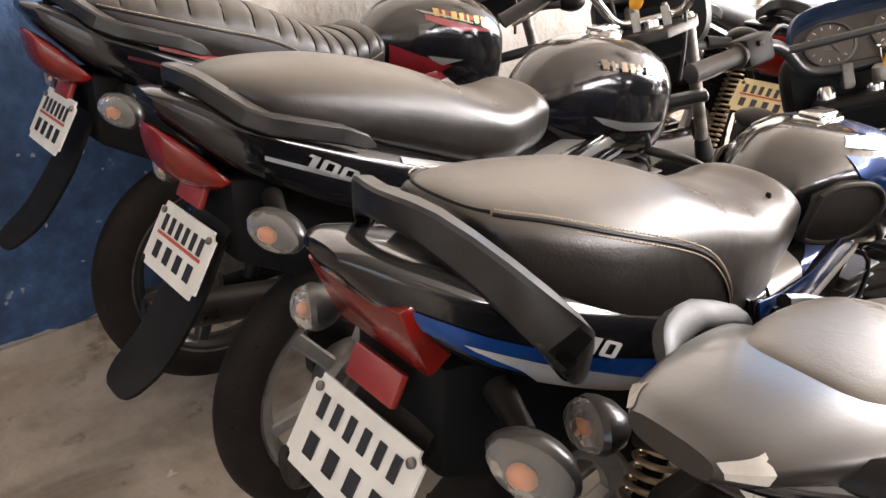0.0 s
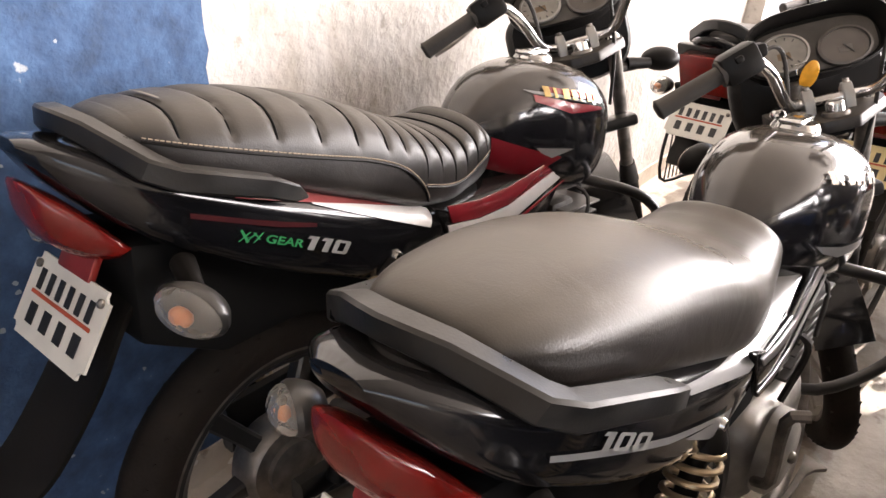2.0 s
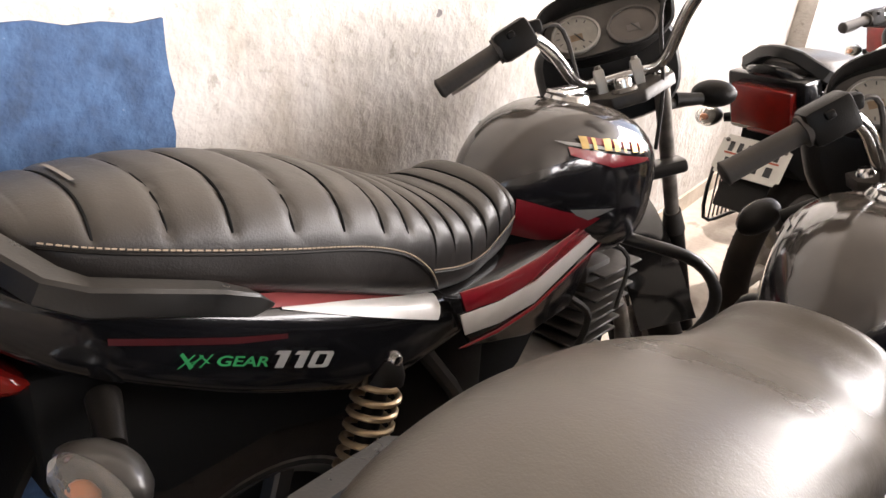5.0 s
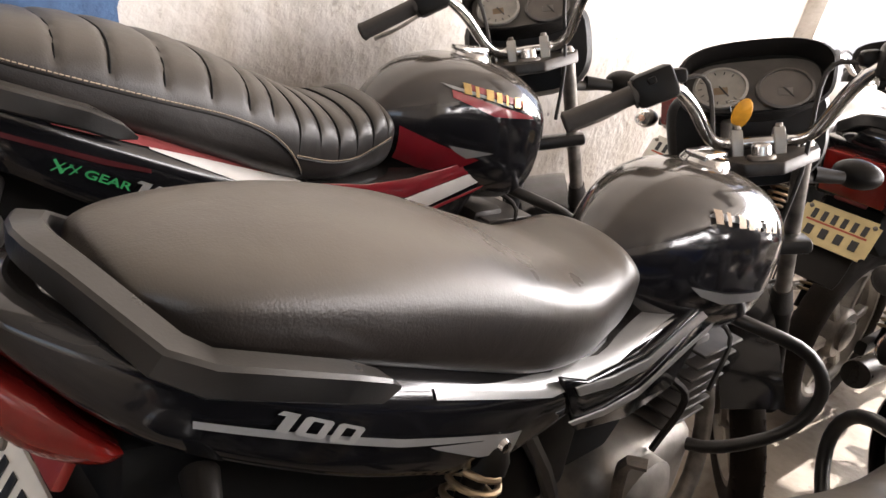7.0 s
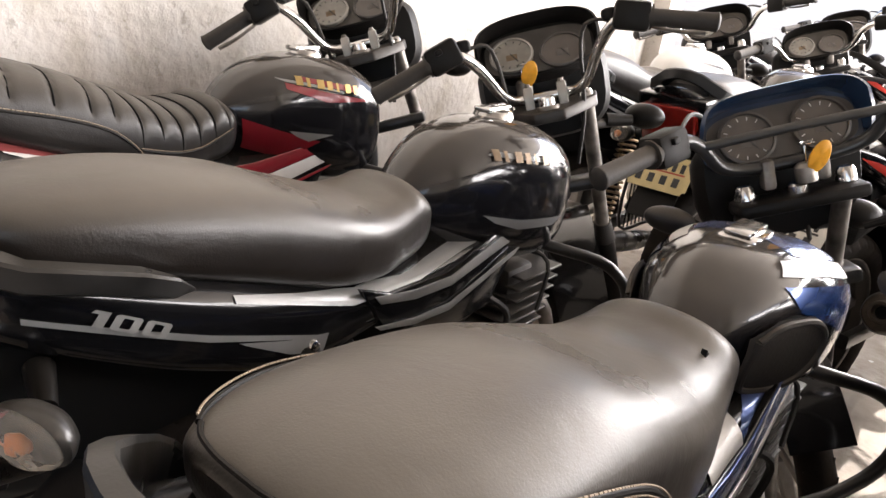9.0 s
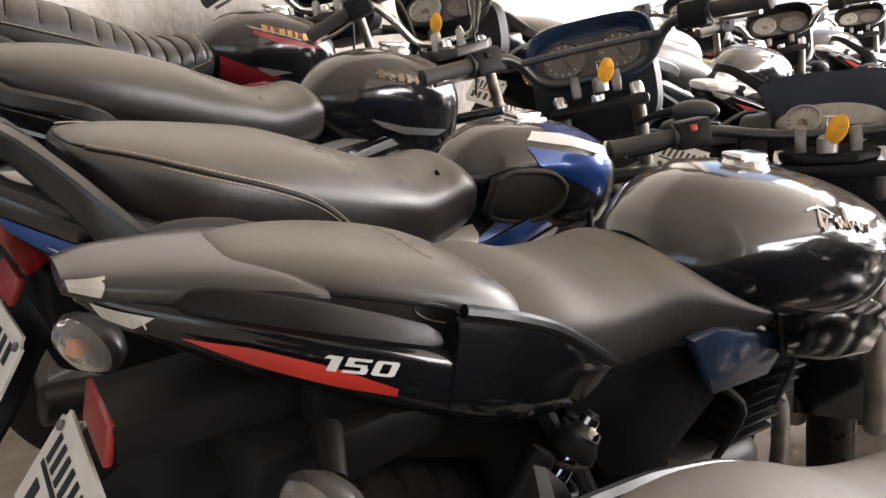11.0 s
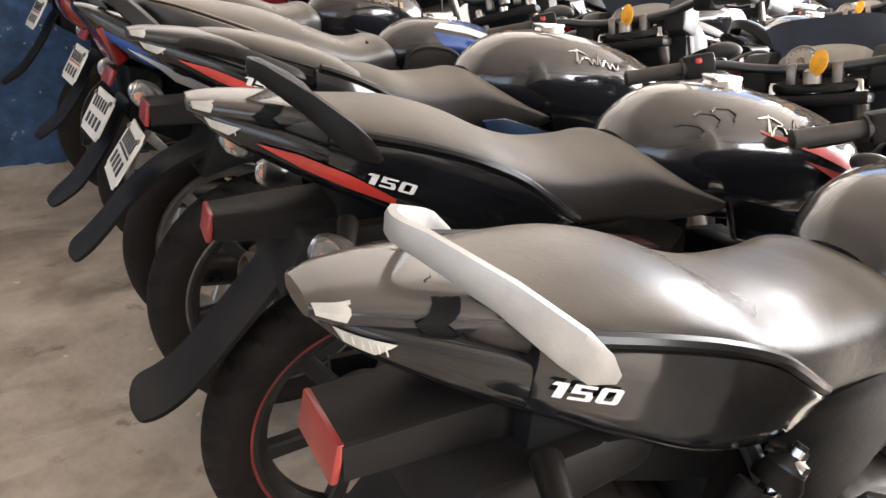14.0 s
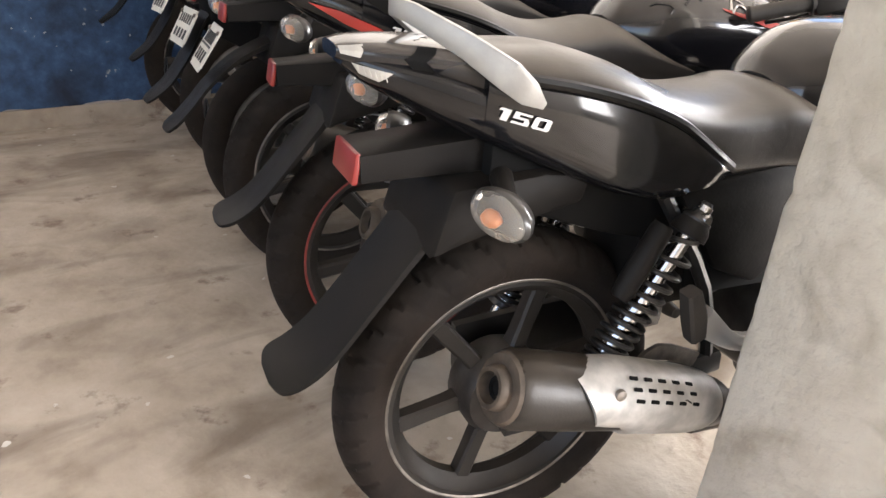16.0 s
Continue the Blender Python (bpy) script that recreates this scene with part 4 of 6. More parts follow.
def clocks(root, m, tx, tz, sport, dark=False, tall=False):
    """Instrument nacelle and headlamp cowl."""
    if not sport:
        cw = [(tx + 0.055, tz - 0.02, 0.135, 0.075, 0.12, 3.2), (tx + 0.10, tz - 0.02, 0.150, 0.080, 0.13, 3.2), (tx + 0.17, tz - 0.045, 0.130, 0.075, 0.11, 2.8), (tx + 0.235, tz - 0.075, 0.085, 0.05, 0.075, 2.4)]
        h = part("headlamp_cowl", loft(cw, 32, 4), M_PLASTIC, root, "black plastic headlamp cowl", m)
        bx = 0.0 if dark else -0.012 if tall else -0.032
        wide = 1.0 if dark else 0.93
        PM = m @ Matrix.Translation((tx + 0.030 + bx, 0, tz + 0.052)) @ Matrix.Rotation(radians(-62), 4, "Y")
        rings = []
        for sc, d0, d1 in ((0.80, -0.06, -0.06), (0.97, -0.012, -0.012), (1.0, 0.010, 0.048), (0.955, 0.013, 0.052), (0.93, 0.004, 0.030), (0.91, -0.006, -0.006)):
            ring = []
            for j in range(40):
                a = 2 * math.pi * j / 40
                c, q = math.cos(a), math.sin(a)
                e = 4.0 if dark else 2.8
                v, u = 0.064 * math.copysign(abs(c) ** (2 / e), c), 0.146 * wide * math.copysign(abs(q) ** (2 / e), q)
                u *= 1 - (1.6 if dark else 0.6) * max(0.0, v)
                f = 0.5 + 0.5 * math.tanh(v * 60)
                ring.append((v * sc + 0.006, u * sc, d0 + (d1 - d0) * f))
            rings.append(ring)
        part("dial_hood", grid(rings), M_NAVY if dark else M_PLASTIC, h, "dark blue instrument hood" if dark else "black instrument hood", PM)
        trim = [(0.050 * math.copysign(abs(math.cos(a)) ** 0.6, math.cos(a)) + 0.004, 0.126 * wide * math.copysign(abs(math.sin(a)) ** 0.6, math.sin(a)), 0.0) for a in np.linspace(0, 2 * math.pi, 37)[:-1]]
        part("dial_trim", grid([[(x, y, -0.008) for x, y, z in trim], [(x, y, -0.003) for x, y, z in trim]]), M_TRIM, h, "dusty grey instrument trim", PM)
        dial(h, (tx + 0.026 + bx, 0.062 * wide, tz + 0.054), 0.049 if dark else 0.040, M_DIALD if dark else M_DIAL, m, -62, 1.0 if dark else 1.22)
        if dark:
            dial(h, (tx + 0.026 + bx, -0.062, tz + 0.054), 0.049, M_DIALD, m, -62)
        else:
            dial(h, (tx + 0.020 + bx, -0.052, tz + 0.044), 0.040, M_DIALD, m, -62, 1.25, False)
        part("headlamp_glass", lathe([(0.075, 0), (0.06, 0.03), (0.03, 0.045), (0.001, 0.048)], 24, "x"), M_CLEAR, h, "", m @ Matrix.Translation((tx + 0.225, 0, tz - 0.075)))
    else:
        cw = [(tx + 0.03, tz - 0.05, 0.145, 0.055, 0.15, 3.0), (tx + 0.10, tz - 0.06, 0.165, 0.075, 0.17, 2.8), (tx + 0.19, tz - 0.10, 0.150, 0.075, 0.15, 2.5), (tx + 0.27, tz - 0.16, 0.085, 0.05, 0.08, 2.2)]
        h = part("headlamp_fairing", loft(cw, 32, 4), M_PLASTIC, root, "black plastic headlamp fairing", m)
        b = []
        for i in range(9):
            u = i / 8
            wv = 0.112 + 0.020 * u
            z0, x0 = tz + 0.020 + 0.098 * u, tx + 0.135 - 0.050 * u
            b.append([(x0 + 0.022 * (1 - abs(2 * j / 16 - 1) ** 2.5), wv * (2 * j / 16 - 1), z0 - 0.020 * u ** 3 * abs(2 * j / 16 - 1) ** 5) for j in range(17)])
        bm = bmesh.new()
        vs = [[bm.verts.new(p) for p in r_] for r_ in b]
        for i in range(8):
            for j in range(16):
                bm.faces.new((vs[i][j], vs[i][j + 1], vs[i + 1][j + 1], vs[i + 1][j]))
        bmesh.ops.solidify(bm, geom=bm.faces[:], thickness=0.004)
        part("visor", bm, M_VISOR, h, "blue-tinted dusty visor", m)
        PM = m @ Matrix.Translation((tx + 0.075, 0, tz + 0.022)) @ Matrix.Rotation(radians(-52), 4, "Y")
        half = [(0.045 * math.sin(a), 0.098 * math.cos(a), 0.0) for a in np.linspace(0, math.pi, 21)] + [(-0.018, -0.085, 0.0), (-0.022, 0.0, 0.0), (-0.018, 0.085, 0.0)]
        pn = part("dial_panel", grid([[(x, y, -0.012) for x, y, z in half], [(x, y, 0.0) for x, y, z in half], [(x * 0.93, y * 0.93, 0.003) for x, y, z in half]]), M_PANEL, h, "pale dusty instrument panel", PM)
        dial(h, (tx + 0.070, 0.048, tz + 0.028), 0.034, M_DIAL, m, -52)
        part("screen", box(0.040, 0.072, 0.006, (0.008, -0.040, 0.002), 0.003), M_PANEL, pn, "", PM)
        for k in range(4):
            part("panel_button", ball(0.004, 0.006, 0.003, (-0.016, -0.060 + 0.022 * k, 0.004), 8), M_PLASTIC, pn, "", PM)
        # broad black plate over the yoke
        plate_ = prism([(tx - 0.045, -0.050), (tx - 0.045, 0.050), (tx + 0.02, 0.125), (tx + 0.09, 0.135), (tx + 0.09, -0.135), (tx + 0.02, -0.125)], -0.008, 0.008, 0.004)
        for v in plate_.verts:
            v.co = (v.co.x, v.co.z, tz - 0.030 + 0.22 * (v.co.x - tx) + v.co.y)
        yp = part("yoke_plate", plate_, M_PLASTIC, h, "black yoke plate", m)
        for px, py in ((0.03, 0.06), (0.03, -0.06), (0.05, 0.10), (0.05, -0.10)):
            part("plate_screw", lathe([(0.007, 0.0), (0.006, 0.004), (0.001, 0.005)], 10, "z"), M_CHROME, yp, "", m @ Matrix.Translation((tx + px, py, tz - 0.021 + 0.22 * px)))
        for s in (-1, 1):
            part("yoke_cover", prism([(tx - 0.025, tz - 0.040), (tx + 0.085, tz - 0.060), (tx + 0.115, tz + 0.050), (tx + 0.035, tz + 0.046), (tx - 0.02, tz + 0.005)], s * 0.100, s * 0.158, 0.010), M_PLASTIC, h, "black bar cover", m)
            part("side_cowl", prism([(tx + 0.03, tz - 0.05), (tx + 0.13, tz - 0.03), (tx + 0.18, tz - 0.16), (tx + 0.12, tz - 0.24), (tx + 0.06, tz - 0.20)], s * 0.120, s * 0.155, 0.010), M_PLASTIC, h, "black fairing side", m)
    for s in (-1, 1):
        if tall:
            part("lamp_stalk", tube([(tx + 0.10, s * 0.09, tz - 0.135), (tx + 0.13, s * 0.14, tz - 0.145), (tx + 0.14, s * 0.19, tz - 0.150)], [0.014, 0.011, 0.009], 10, 3), M_RUBBER, root, "", m)
            indicator(root, (tx + 0.142, s * 0.212, tz - 0.150), s, m, 1)
        else:
            indicator(root, (tx + 0.17, s * 0.165, tz - 0.17), s, m, 1)


def base_bike(name, label, x, y, heading, lean, group, pitch=0.0, wb=1.3):
    """Empty at the rear contact; pitch lifts the tail about the front contact (bike on its centre stand)."""
    root = new(name)
    root.empty_display_size = 0.2
    root.matrix_world = pose(x, y, 0.0, 0, 0, heading) @ pose(0, 0, 0, -lean, 0, 0) @ pose(wb, 0, 0) @ pose(0, 0, 0, 0, pitch, 0) @ pose(-wb, 0, 0)
    return tagged(root, label, "motorcycle", group)


def cap_lid(root, x, z, square=False):
    if square:
        c = part("fuel_cap", box(0.085, 0.060, 0.022, (x, 0, z), 0.008), M_CHROME, root, "chromed fuel cap")
    else:
        c = part("fuel_cap", lathe([(0.042, -0.02), (0.042, 0.0), (0.036, 0.010), (0.020, 0.014), (0.001, 0.015)], 26, "z"), M_CHROME, root, "chromed fuel cap", Matrix.Translation((x, 0, z)))
    part("cap_hinge", box(0.074, 0.040, 0.010, (x - 0.004, 0, z + 0.014), 0.004), M_CHROME, c)


TANK_C = [(0.43, 0.820, 0.050, 0.035, 0.05, 2.2, 2.4), (0.485, 0.822, 0.090, 0.075, 0.092, 2.2, 2.6), (0.57, 0.826, 0.130, 0.104, 0.129, 2.3, 2.8), (0.68, 0.828, 0.158, 0.116, 0.157, 2.4, 3.0),
          (0.78, 0.822, 0.172, 0.116, 0.172, 2.5, 3.0), (0.87, 0.810, 0.170, 0.112, 0.167, 2.5, 3.0), (0.940, 0.797, 0.146, 0.096, 0.142, 2.4, 2.8), (0.980, 0.785, 0.08, 0.055, 0.075, 2.2, 2.4)]
SEAT_C = [(-0.262, 0.922, 0.045, 0.012, 0.015, 2.5, 3.0), (-0.244, 0.920, 0.078, 0.032, 0.028, 2.6, 3.5), (-0.18, 0.906, 0.110, 0.054, 0.040, 2.6, 4.0), (-0.06, 0.885, 0.132, 0.072, 0.055, 2.6, 4.0),
          (0.08, 0.850, 0.140, 0.082, 0.068, 2.6, 4.0), (0.20, 0.818, 0.142, 0.074, 0.075, 2.5, 4.0), (0.30, 0.795, 0.128, 0.066, 0.068, 2.4, 4.0), (0.385, 0.800, 0.112, 0.062, 0.072, 2.4, 3.6),
          (0.437, 0.810, 0.102, 0.060, 0.080, 2.3, 3.4), (0.476, 0.812, 0.090, 0.036, 0.075, 2.3, 3.0), (0.496, 0.805, 0.064, 0.010, 0.05, 2.2, 3.0)]
TAIL_C = [(-0.350, 0.925, 0.030, 0.008, 0.010, 2.2, 3), (-0.315, 0.908, 0.072, 0.022, 0.038, 2.4, 4), (-0.24, 0.868, 0.108, 0.040, 0.065, 2.6, 6), (-0.12, 0.822, 0.130, 0.048, 0.084, 2.6, 7),
          (0.00, 0.778, 0.140, 0.055, 0.092, 2.6, 7), (0.13, 0.738, 0.142, 0.052, 0.094, 2.6, 7), (0.25, 0.712, 0.138, 0.040, 0.060, 2.6, 5), (0.38, 0.708, 0.126, 0.034, 0.040, 2.4, 3), (0.52, 0.715, 0.112, 0.030, 0.030, 2.2, 2.4), (0.65, 0.735, 0.10, 0.016, 0.016, 2.0, 2), (0.69, 0.745, 0.07, 0.006, 0.006, 2.0, 2)]
SEAT_B = [(-0.216, 0.928, 0.042, 0.010, 0.015, 2.8, 3.0), (-0.202, 0.924, 0.074, 0.028, 0.040, 2.8, 3.5), (-0.15, 0.905, 0.108, 0.050, 0.070, 2.8, 4.5), (-0.06, 0.880, 0.134, 0.068, 0.100, 2.7, 4.5),
          (0.08, 0.846, 0.142, 0.084, 0.112, 2.6, 4.5), (0.20, 0.814, 0.142, 0.078, 0.112, 2.5, 4.5), (0.31, 0.792, 0.128, 0.066, 0.108, 2.4, 4.0), (0.385, 0.794, 0.112, 0.062, 0.095, 2.4, 3.6),
          (0.445, 0.804, 0.101, 0.060, 0.085, 2.3, 3.4), (0.487, 0.805, 0.089, 0.036, 0.075, 2.3, 3.0), (0.506, 0.797, 0.066, 0.010, 0.05, 2.2, 3.0)]
TANK_C = [(q[0] + 0.015 * (q[0] - 0.43) / 0.5, q[1], q[2] * 0.80, *q[3:]) for q in TANK_C]
TANK_B = [(0.445 + (q[0] - 0.43) * 0.76, q[1] - 0.014, q[2], q[3] - 0.006 - 0.012 * max(0.0, min(1.0, (q[0] - 0.5) / 0.2)), q[4] - 0.02, *q[5:]) for q in TANK_C]
TANK_C = [(0.435 + (q[0] - 0.43) * 0.76, *q[1:]) for q in TANK_C]
SEAT_C = [(q[0] if q[0] < 0.3 else 0.3 + (q[0] - 0.3) * 0.80, *q[1:]) for q in SEAT_C]
SEAT_B = [(q[0] if q[0] < 0.3 else 0.3 + (q[0] - 0.3) * 0.86, *q[1:]) for q in SEAT_B]


PLEATS = [-0.260, -0.200, -0.134, -0.070, 0.000, 0.067, 0.126, 0.166, 0.210, 0.254, 0.298, 0.342, 0.384, 0.424, 0.462]


def pleat_x(x, y):
    """Distance along the seat, straightened so that every pleat lies at one number."""
    return x + 0.020 * ((abs(y) / 0.14) ** 2 - 0.8) * (1.0 if x < 0.2 else -0.4)


def pleated(rows):
    """A seat with soft cross pleats above its seam."""
    full = [tuple(r) + (r[5],) if len(r) == 6 else tuple(r) for r in rows]
    bm = grid([[section(r, 2 * math.pi * j / 48) for j in range(48)] for r in spline(full, 26)])
    for v in bm.verts:
        row_z = float(np.interp(v.co.x, [r[0] for r in full], [r[1] for r in full]))
        hu = float(np.interp(v.co.x, [r[0] for r in full], [r[3] for r in full]))
        f = (v.co.z - row_z) / max(hu, 1e-4)
        w = min(1.0, max(0.0, (f - (0.30 if v.co.x < 0.19 else -0.10)) / 0.10))
        if w > 0 and -0.235 < v.co.x < 0.482:
            u = pleat_x(v.co.x, v.co.y)
            i = max(k for k in range(len(PLEATS) - 1) if PLEATS[k] <= u or k == 0)
            k = min(1.0, max(0.0, (u - PLEATS[i]) / (PLEATS[i + 1] - PLEATS[i])))
            d = 0.0070 * w * abs(2 * k - 1) ** (5 if u < 0.12 else 3.5)
            v.co.z -= d
            v.co.y *= 1 - 0.25 * d / 0.14
    return bm


def stripe_top(rows, x0, x1, y0, y1):
    """A small patch lying on a loft's top."""
    bm = bmesh.new()
    xs = [q[0] for q in rows]
    vs = []
    for i in range(5):
        x = x0 + (x1 - x0) * i / 4
        r = [float(np.interp(x, xs, [q[k] for q in rows])) for k in range(6)]
        col = []
        for j in range(7):
            y = y0 + (y1 - y0) * j / 6
            col.append(bm.verts.new((x, y, r[1] + r[3] * (1 - abs(y / r[2]) ** r[5]) ** (1 / r[5]) + 0.002)))
        vs.append(col)
    for i in range(4):
        for j in range(6):
            bm.faces.new((vs[i][j], vs[i + 1][j], vs[i + 1][j + 1], vs[i][j + 1]))
    bmesh.ops.recalc_face_normals(bm, faces=bm.faces)
    return bm


def curved_plate(outline, side, y_rear, y_front, thick):
    """A flat-edged plate whose distance from the middle falls towards the front."""
    x0, x1 = min(p[0] for p in outline), max(p[0] for p in outline)
    bm = prism(outline, -thick / 2, thick / 2, min(0.004, thick * 0.3))
    zs = [p[1] for p in outline]
    mid = (min(zs) + max(zs)) / 2
    for v in bm.verts:
        f = (v.co.x - 0.232) / 0.47
        v.co.y = side * (y_rear + (y_front - y_rear) * f - 0.9 * (v.co.z - 0.67) ** 2) + v.co.y
    return bm


def centre_stand(root, pitch, wb):
    """Two-legged stand that carries a bike whose rear wheel is off the ground."""
    foot = -(wb - 0.28) * math.sin(radians(pitch))
    cs = part("centre_stand", tube([(0.36, -0.11, 0.27), (0.36, 0.11, 0.27)], 0.014, 10, 1), M_FRAME, root, "black centre stand")
    for s in (-1, 1):
        part("stand_leg", tube([(0.36, s * 0.10, 0.27), (0.31, s * 0.125, 0.12), (0.28, s * 0.15, foot + 0.012)], 0.013, 10, 3), M_FRAME, cs)
        part("stand_foot", bar([(0.22, s * 0.155, foot + 0.006), (0.33, s * 0.155, foot + 0.006)], 0.03, 0.010, 1), M_FRAME, cs)


def commuter(name, label, x, y, heading, lean, steer, style, group="motorcycles in the front row", pitch=0.0):
    """A 100-110 cc commuter; style chooses paint, seat and lettering."""
    wb, r = 1.255, 0.298
    root = base_bike(name, label, x, y, heading, lean, group, pitch, wb)
    red, blue, rear = style == "red", style == "blue", style in ("square", "square_white")
    tall = style in ("red", "black")
    fwd = {"black": 0.022}.get(style, 0.0)
    wb += fwd * 0.6
    ax = 0.850 + fwd if tall else 0.900
    top = (ax + 0.063, 0.950) if tall else (0.930, 0.945)
    if pitch:
        centre_stand(root, pitch, wb)
    S = Matrix.Translation((0, -0.020 if tall else 0.0, 0)) @ rot_axis((ax, 0, top[1]), (-0.46, 0, 0.89), steer)
    wheel(root, 0.0, r, 0.085, M_ALLOY if not red else M_FRAME, 6)
    wheel(root, wb, r, 0.075, M_ALLOY if not red else M_FRAME, 6, S, True)
    engine(root)
    frame_parts(root, wb, not rear)
    fork(root, wb, r, top, S, True, ax if tall else None)
    seat_rows = SEAT_B if blue else SEAT_C
    tank_rows = TANK_B if blue else [(q[0] + 0.02 * (q[0] - 0.43), *q[1:]) for q in TANK_C] if style == "black" else TANK_C
    kx = 0.88 if blue else 0.76

    def along(u):
        return 0.44 + (u - 0.44) * kx

    def on_side(upper, lower):
        return stripe(TAIL_C, upper, lower, -1, 3, 3, 0.006)

    def on_tank(upper, lower, *more, **named):
        return stripe(tank_rows, [(along(u), w) for u, w in upper], [(along(u), w) for u, w in lower], *more, **named)

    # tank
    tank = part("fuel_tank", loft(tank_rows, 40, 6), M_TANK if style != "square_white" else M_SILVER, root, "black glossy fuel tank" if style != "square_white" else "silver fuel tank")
    cap_lid(root, 0.664 if blue else 0.690 + fwd, 0.941 if not blue else 0.906, blue)
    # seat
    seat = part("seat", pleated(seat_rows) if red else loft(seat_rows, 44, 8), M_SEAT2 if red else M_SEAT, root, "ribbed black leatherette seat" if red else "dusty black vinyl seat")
    if red:
        # near-black tubes paint the shade in the pleat creases
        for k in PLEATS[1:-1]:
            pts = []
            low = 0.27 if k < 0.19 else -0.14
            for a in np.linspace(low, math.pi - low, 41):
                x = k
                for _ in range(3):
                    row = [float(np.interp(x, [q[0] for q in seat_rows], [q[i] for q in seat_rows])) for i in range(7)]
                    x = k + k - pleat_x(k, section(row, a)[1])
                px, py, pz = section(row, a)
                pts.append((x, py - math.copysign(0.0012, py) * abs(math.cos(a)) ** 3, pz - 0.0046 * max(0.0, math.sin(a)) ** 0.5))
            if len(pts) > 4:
                part("pleat_shade", tube(pts, 0.0017, 5, 1), M_DARK, seat)
        part("seat_mark", stripe_top(seat_rows, -0.180, -0.175, -0.030, 0.040), M_SCRATCH, seat, "small embossed mark")
    for s in (-1, 1):
        if red or blue:
            if blue:
                line = spline([(-0.196, 0.946), (-0.15, 0.938), (-0.08, 0.918), (0.03, 0.882), (0.10, 0.848), (0.155, 0.795), (0.190, 0.725)], 6)
            else:
                line = spline([(-0.235, 0.926), (-0.13, 0.903), (-0.01, 0.877), (0.085, 0.856), (0.15, 0.832), (0.192, 0.800), (0.222, 0.762)], 6)
            lines = [line] if blue else [line, spline([(0.205, 0.792), (0.28, 0.776), (0.34, 0.776), (0.385, 0.788), (0.428, 0.802)], 6)]
            for one in lines:
                edge = [(float(u), s * (side_y(seat_rows, float(u), float(w)) + 0.0022), float(w)) for u, w in one]
                seam = part("seam", tube(edge, 0.0026 if blue else 0.0020, 6, 1), M_PLASTIC, seat, "stitched seam")
                for k in range(0, len(edge) - 1):
                    for f in (0.15, 0.5, 0.85):
                        a, b = Vector(edge[k]), Vector(edge[k + 1])
                        c, d = a.lerp(b, f - 0.12), a.lerp(b, f + 0.12)
                        for dz in ((0.0055, -0.0055) if blue else (0.0045,)):
                            off = Vector((0, s * 0.0012, dz))
                            part("stitch", tube([c + off, d + off], 0.0010, 5, 1), M_STITCH, seam)
    if blue:
        rear_seam = [(-0.196, -0.062, 0.9475), (-0.204, -0.048, 0.9475), (-0.2085, -0.025, 0.9475), (-0.2095, 0.0, 0.948), (-0.2085, 0.025, 0.9475), (-0.204, 0.048, 0.9475), (-0.196, 0.062, 0.9475)]
        part("seam", tube(rear_seam, 0.0024, 6, 3), M_PLASTIC, seat, "stitched seam")
        tx, tz = 0.375, 0.845
        yy = side_y(seat_rows, tx, tz)
        part("tear", prism([(tx - 0.005, tz - 0.009), (tx - 0.001, tz - 0.005), (tx + 0.001, tz - 0.001), (tx + 0.006, tz + 0.002), (tx + 0.001, tz + 0.004), (tx - 0.001, tz + 0.008), (tx - 0.003, tz + 0.001)], -yy - 0.0012, -yy + 0.006, 0.0), M_DARK, seat, "small tear in the vinyl")
    # tail and side panels
    part("tail_fairing", loft(TAIL_C, 36, 5), M_BLACK, root, "black glossy tail fairing")
    part("panel_gap", stripe(TAIL_C, [(0.215, 0.775), (0.245, 0.745), (0.30, 0.69)], [(0.219, 0.773), (0.249, 0.743), (0.304, 0.687)], -1, 12, 1, 0.0032), M_DARK, root, "seam between side panels")
    for s in (-1, 1):
        if red:
            part("stripe", stripe(TAIL_C, [(-0.02, 0.818), (0.10, 0.786), (0.24, 0.748)], [(-0.02, 0.812), (0.10, 0.764), (0.22, 0.718)], s, 26), M_WHITE, root, "white side stripe")
            part("stripe", stripe(TAIL_C, [(-0.14, 0.858), (0.06, 0.803), (0.20, 0.766)], [(-0.14, 0.846), (0.06, 0.793), (0.18, 0.759)], s, lift=0.0034), M_RED, root, "maroon side stripe")
            part("stripe", stripe(TAIL_C, [(-0.20, 0.838), (-0.08, 0.802), (-0.02, 0.786)], [(-0.20, 0.831), (-0.08, 0.794), (-0.02, 0.780)], s, lift=0.002), M_MAROON, root, "dull maroon line")
            part("stripe", on_tank([(0.60, 0.893), (0.72, 0.872), (0.86, 0.852)], [(0.60, 0.880), (0.72, 0.850), (0.87, 0.846)], s, 18), M_RED, root, "maroon tank stripe")
            part("stripe", on_tank([(0.575, 0.903), (0.66, 0.893), (0.78, 0.872)], [(0.60, 0.895), (0.68, 0.884), (0.78, 0.867)], s, lift=0.004), M_GREYST, root, "grey tank stripe")
            part("stripe", on_tank([(0.478, 0.818), (0.58, 0.790), (0.70, 0.762)], [(0.485, 0.752), (0.56, 0.734), (0.62, 0.732)], s, lift=0.004), M_RED, root, "maroon lower tank")
            part("stripe", on_tank([(0.60, 0.790), (0.74, 0.776)], [(0.62, 0.778), (0.66, 0.764)], s, lift=0.005), M_GREYST, root, "grey tank flash")
            part("stripe", on_tank([(0.645, 0.906), (0.86, 0.876)], [(0.645, 0.896), (0.86, 0.862)], s, lift=0.0035), M_RED, root, "maroon badge ground")
        elif blue:
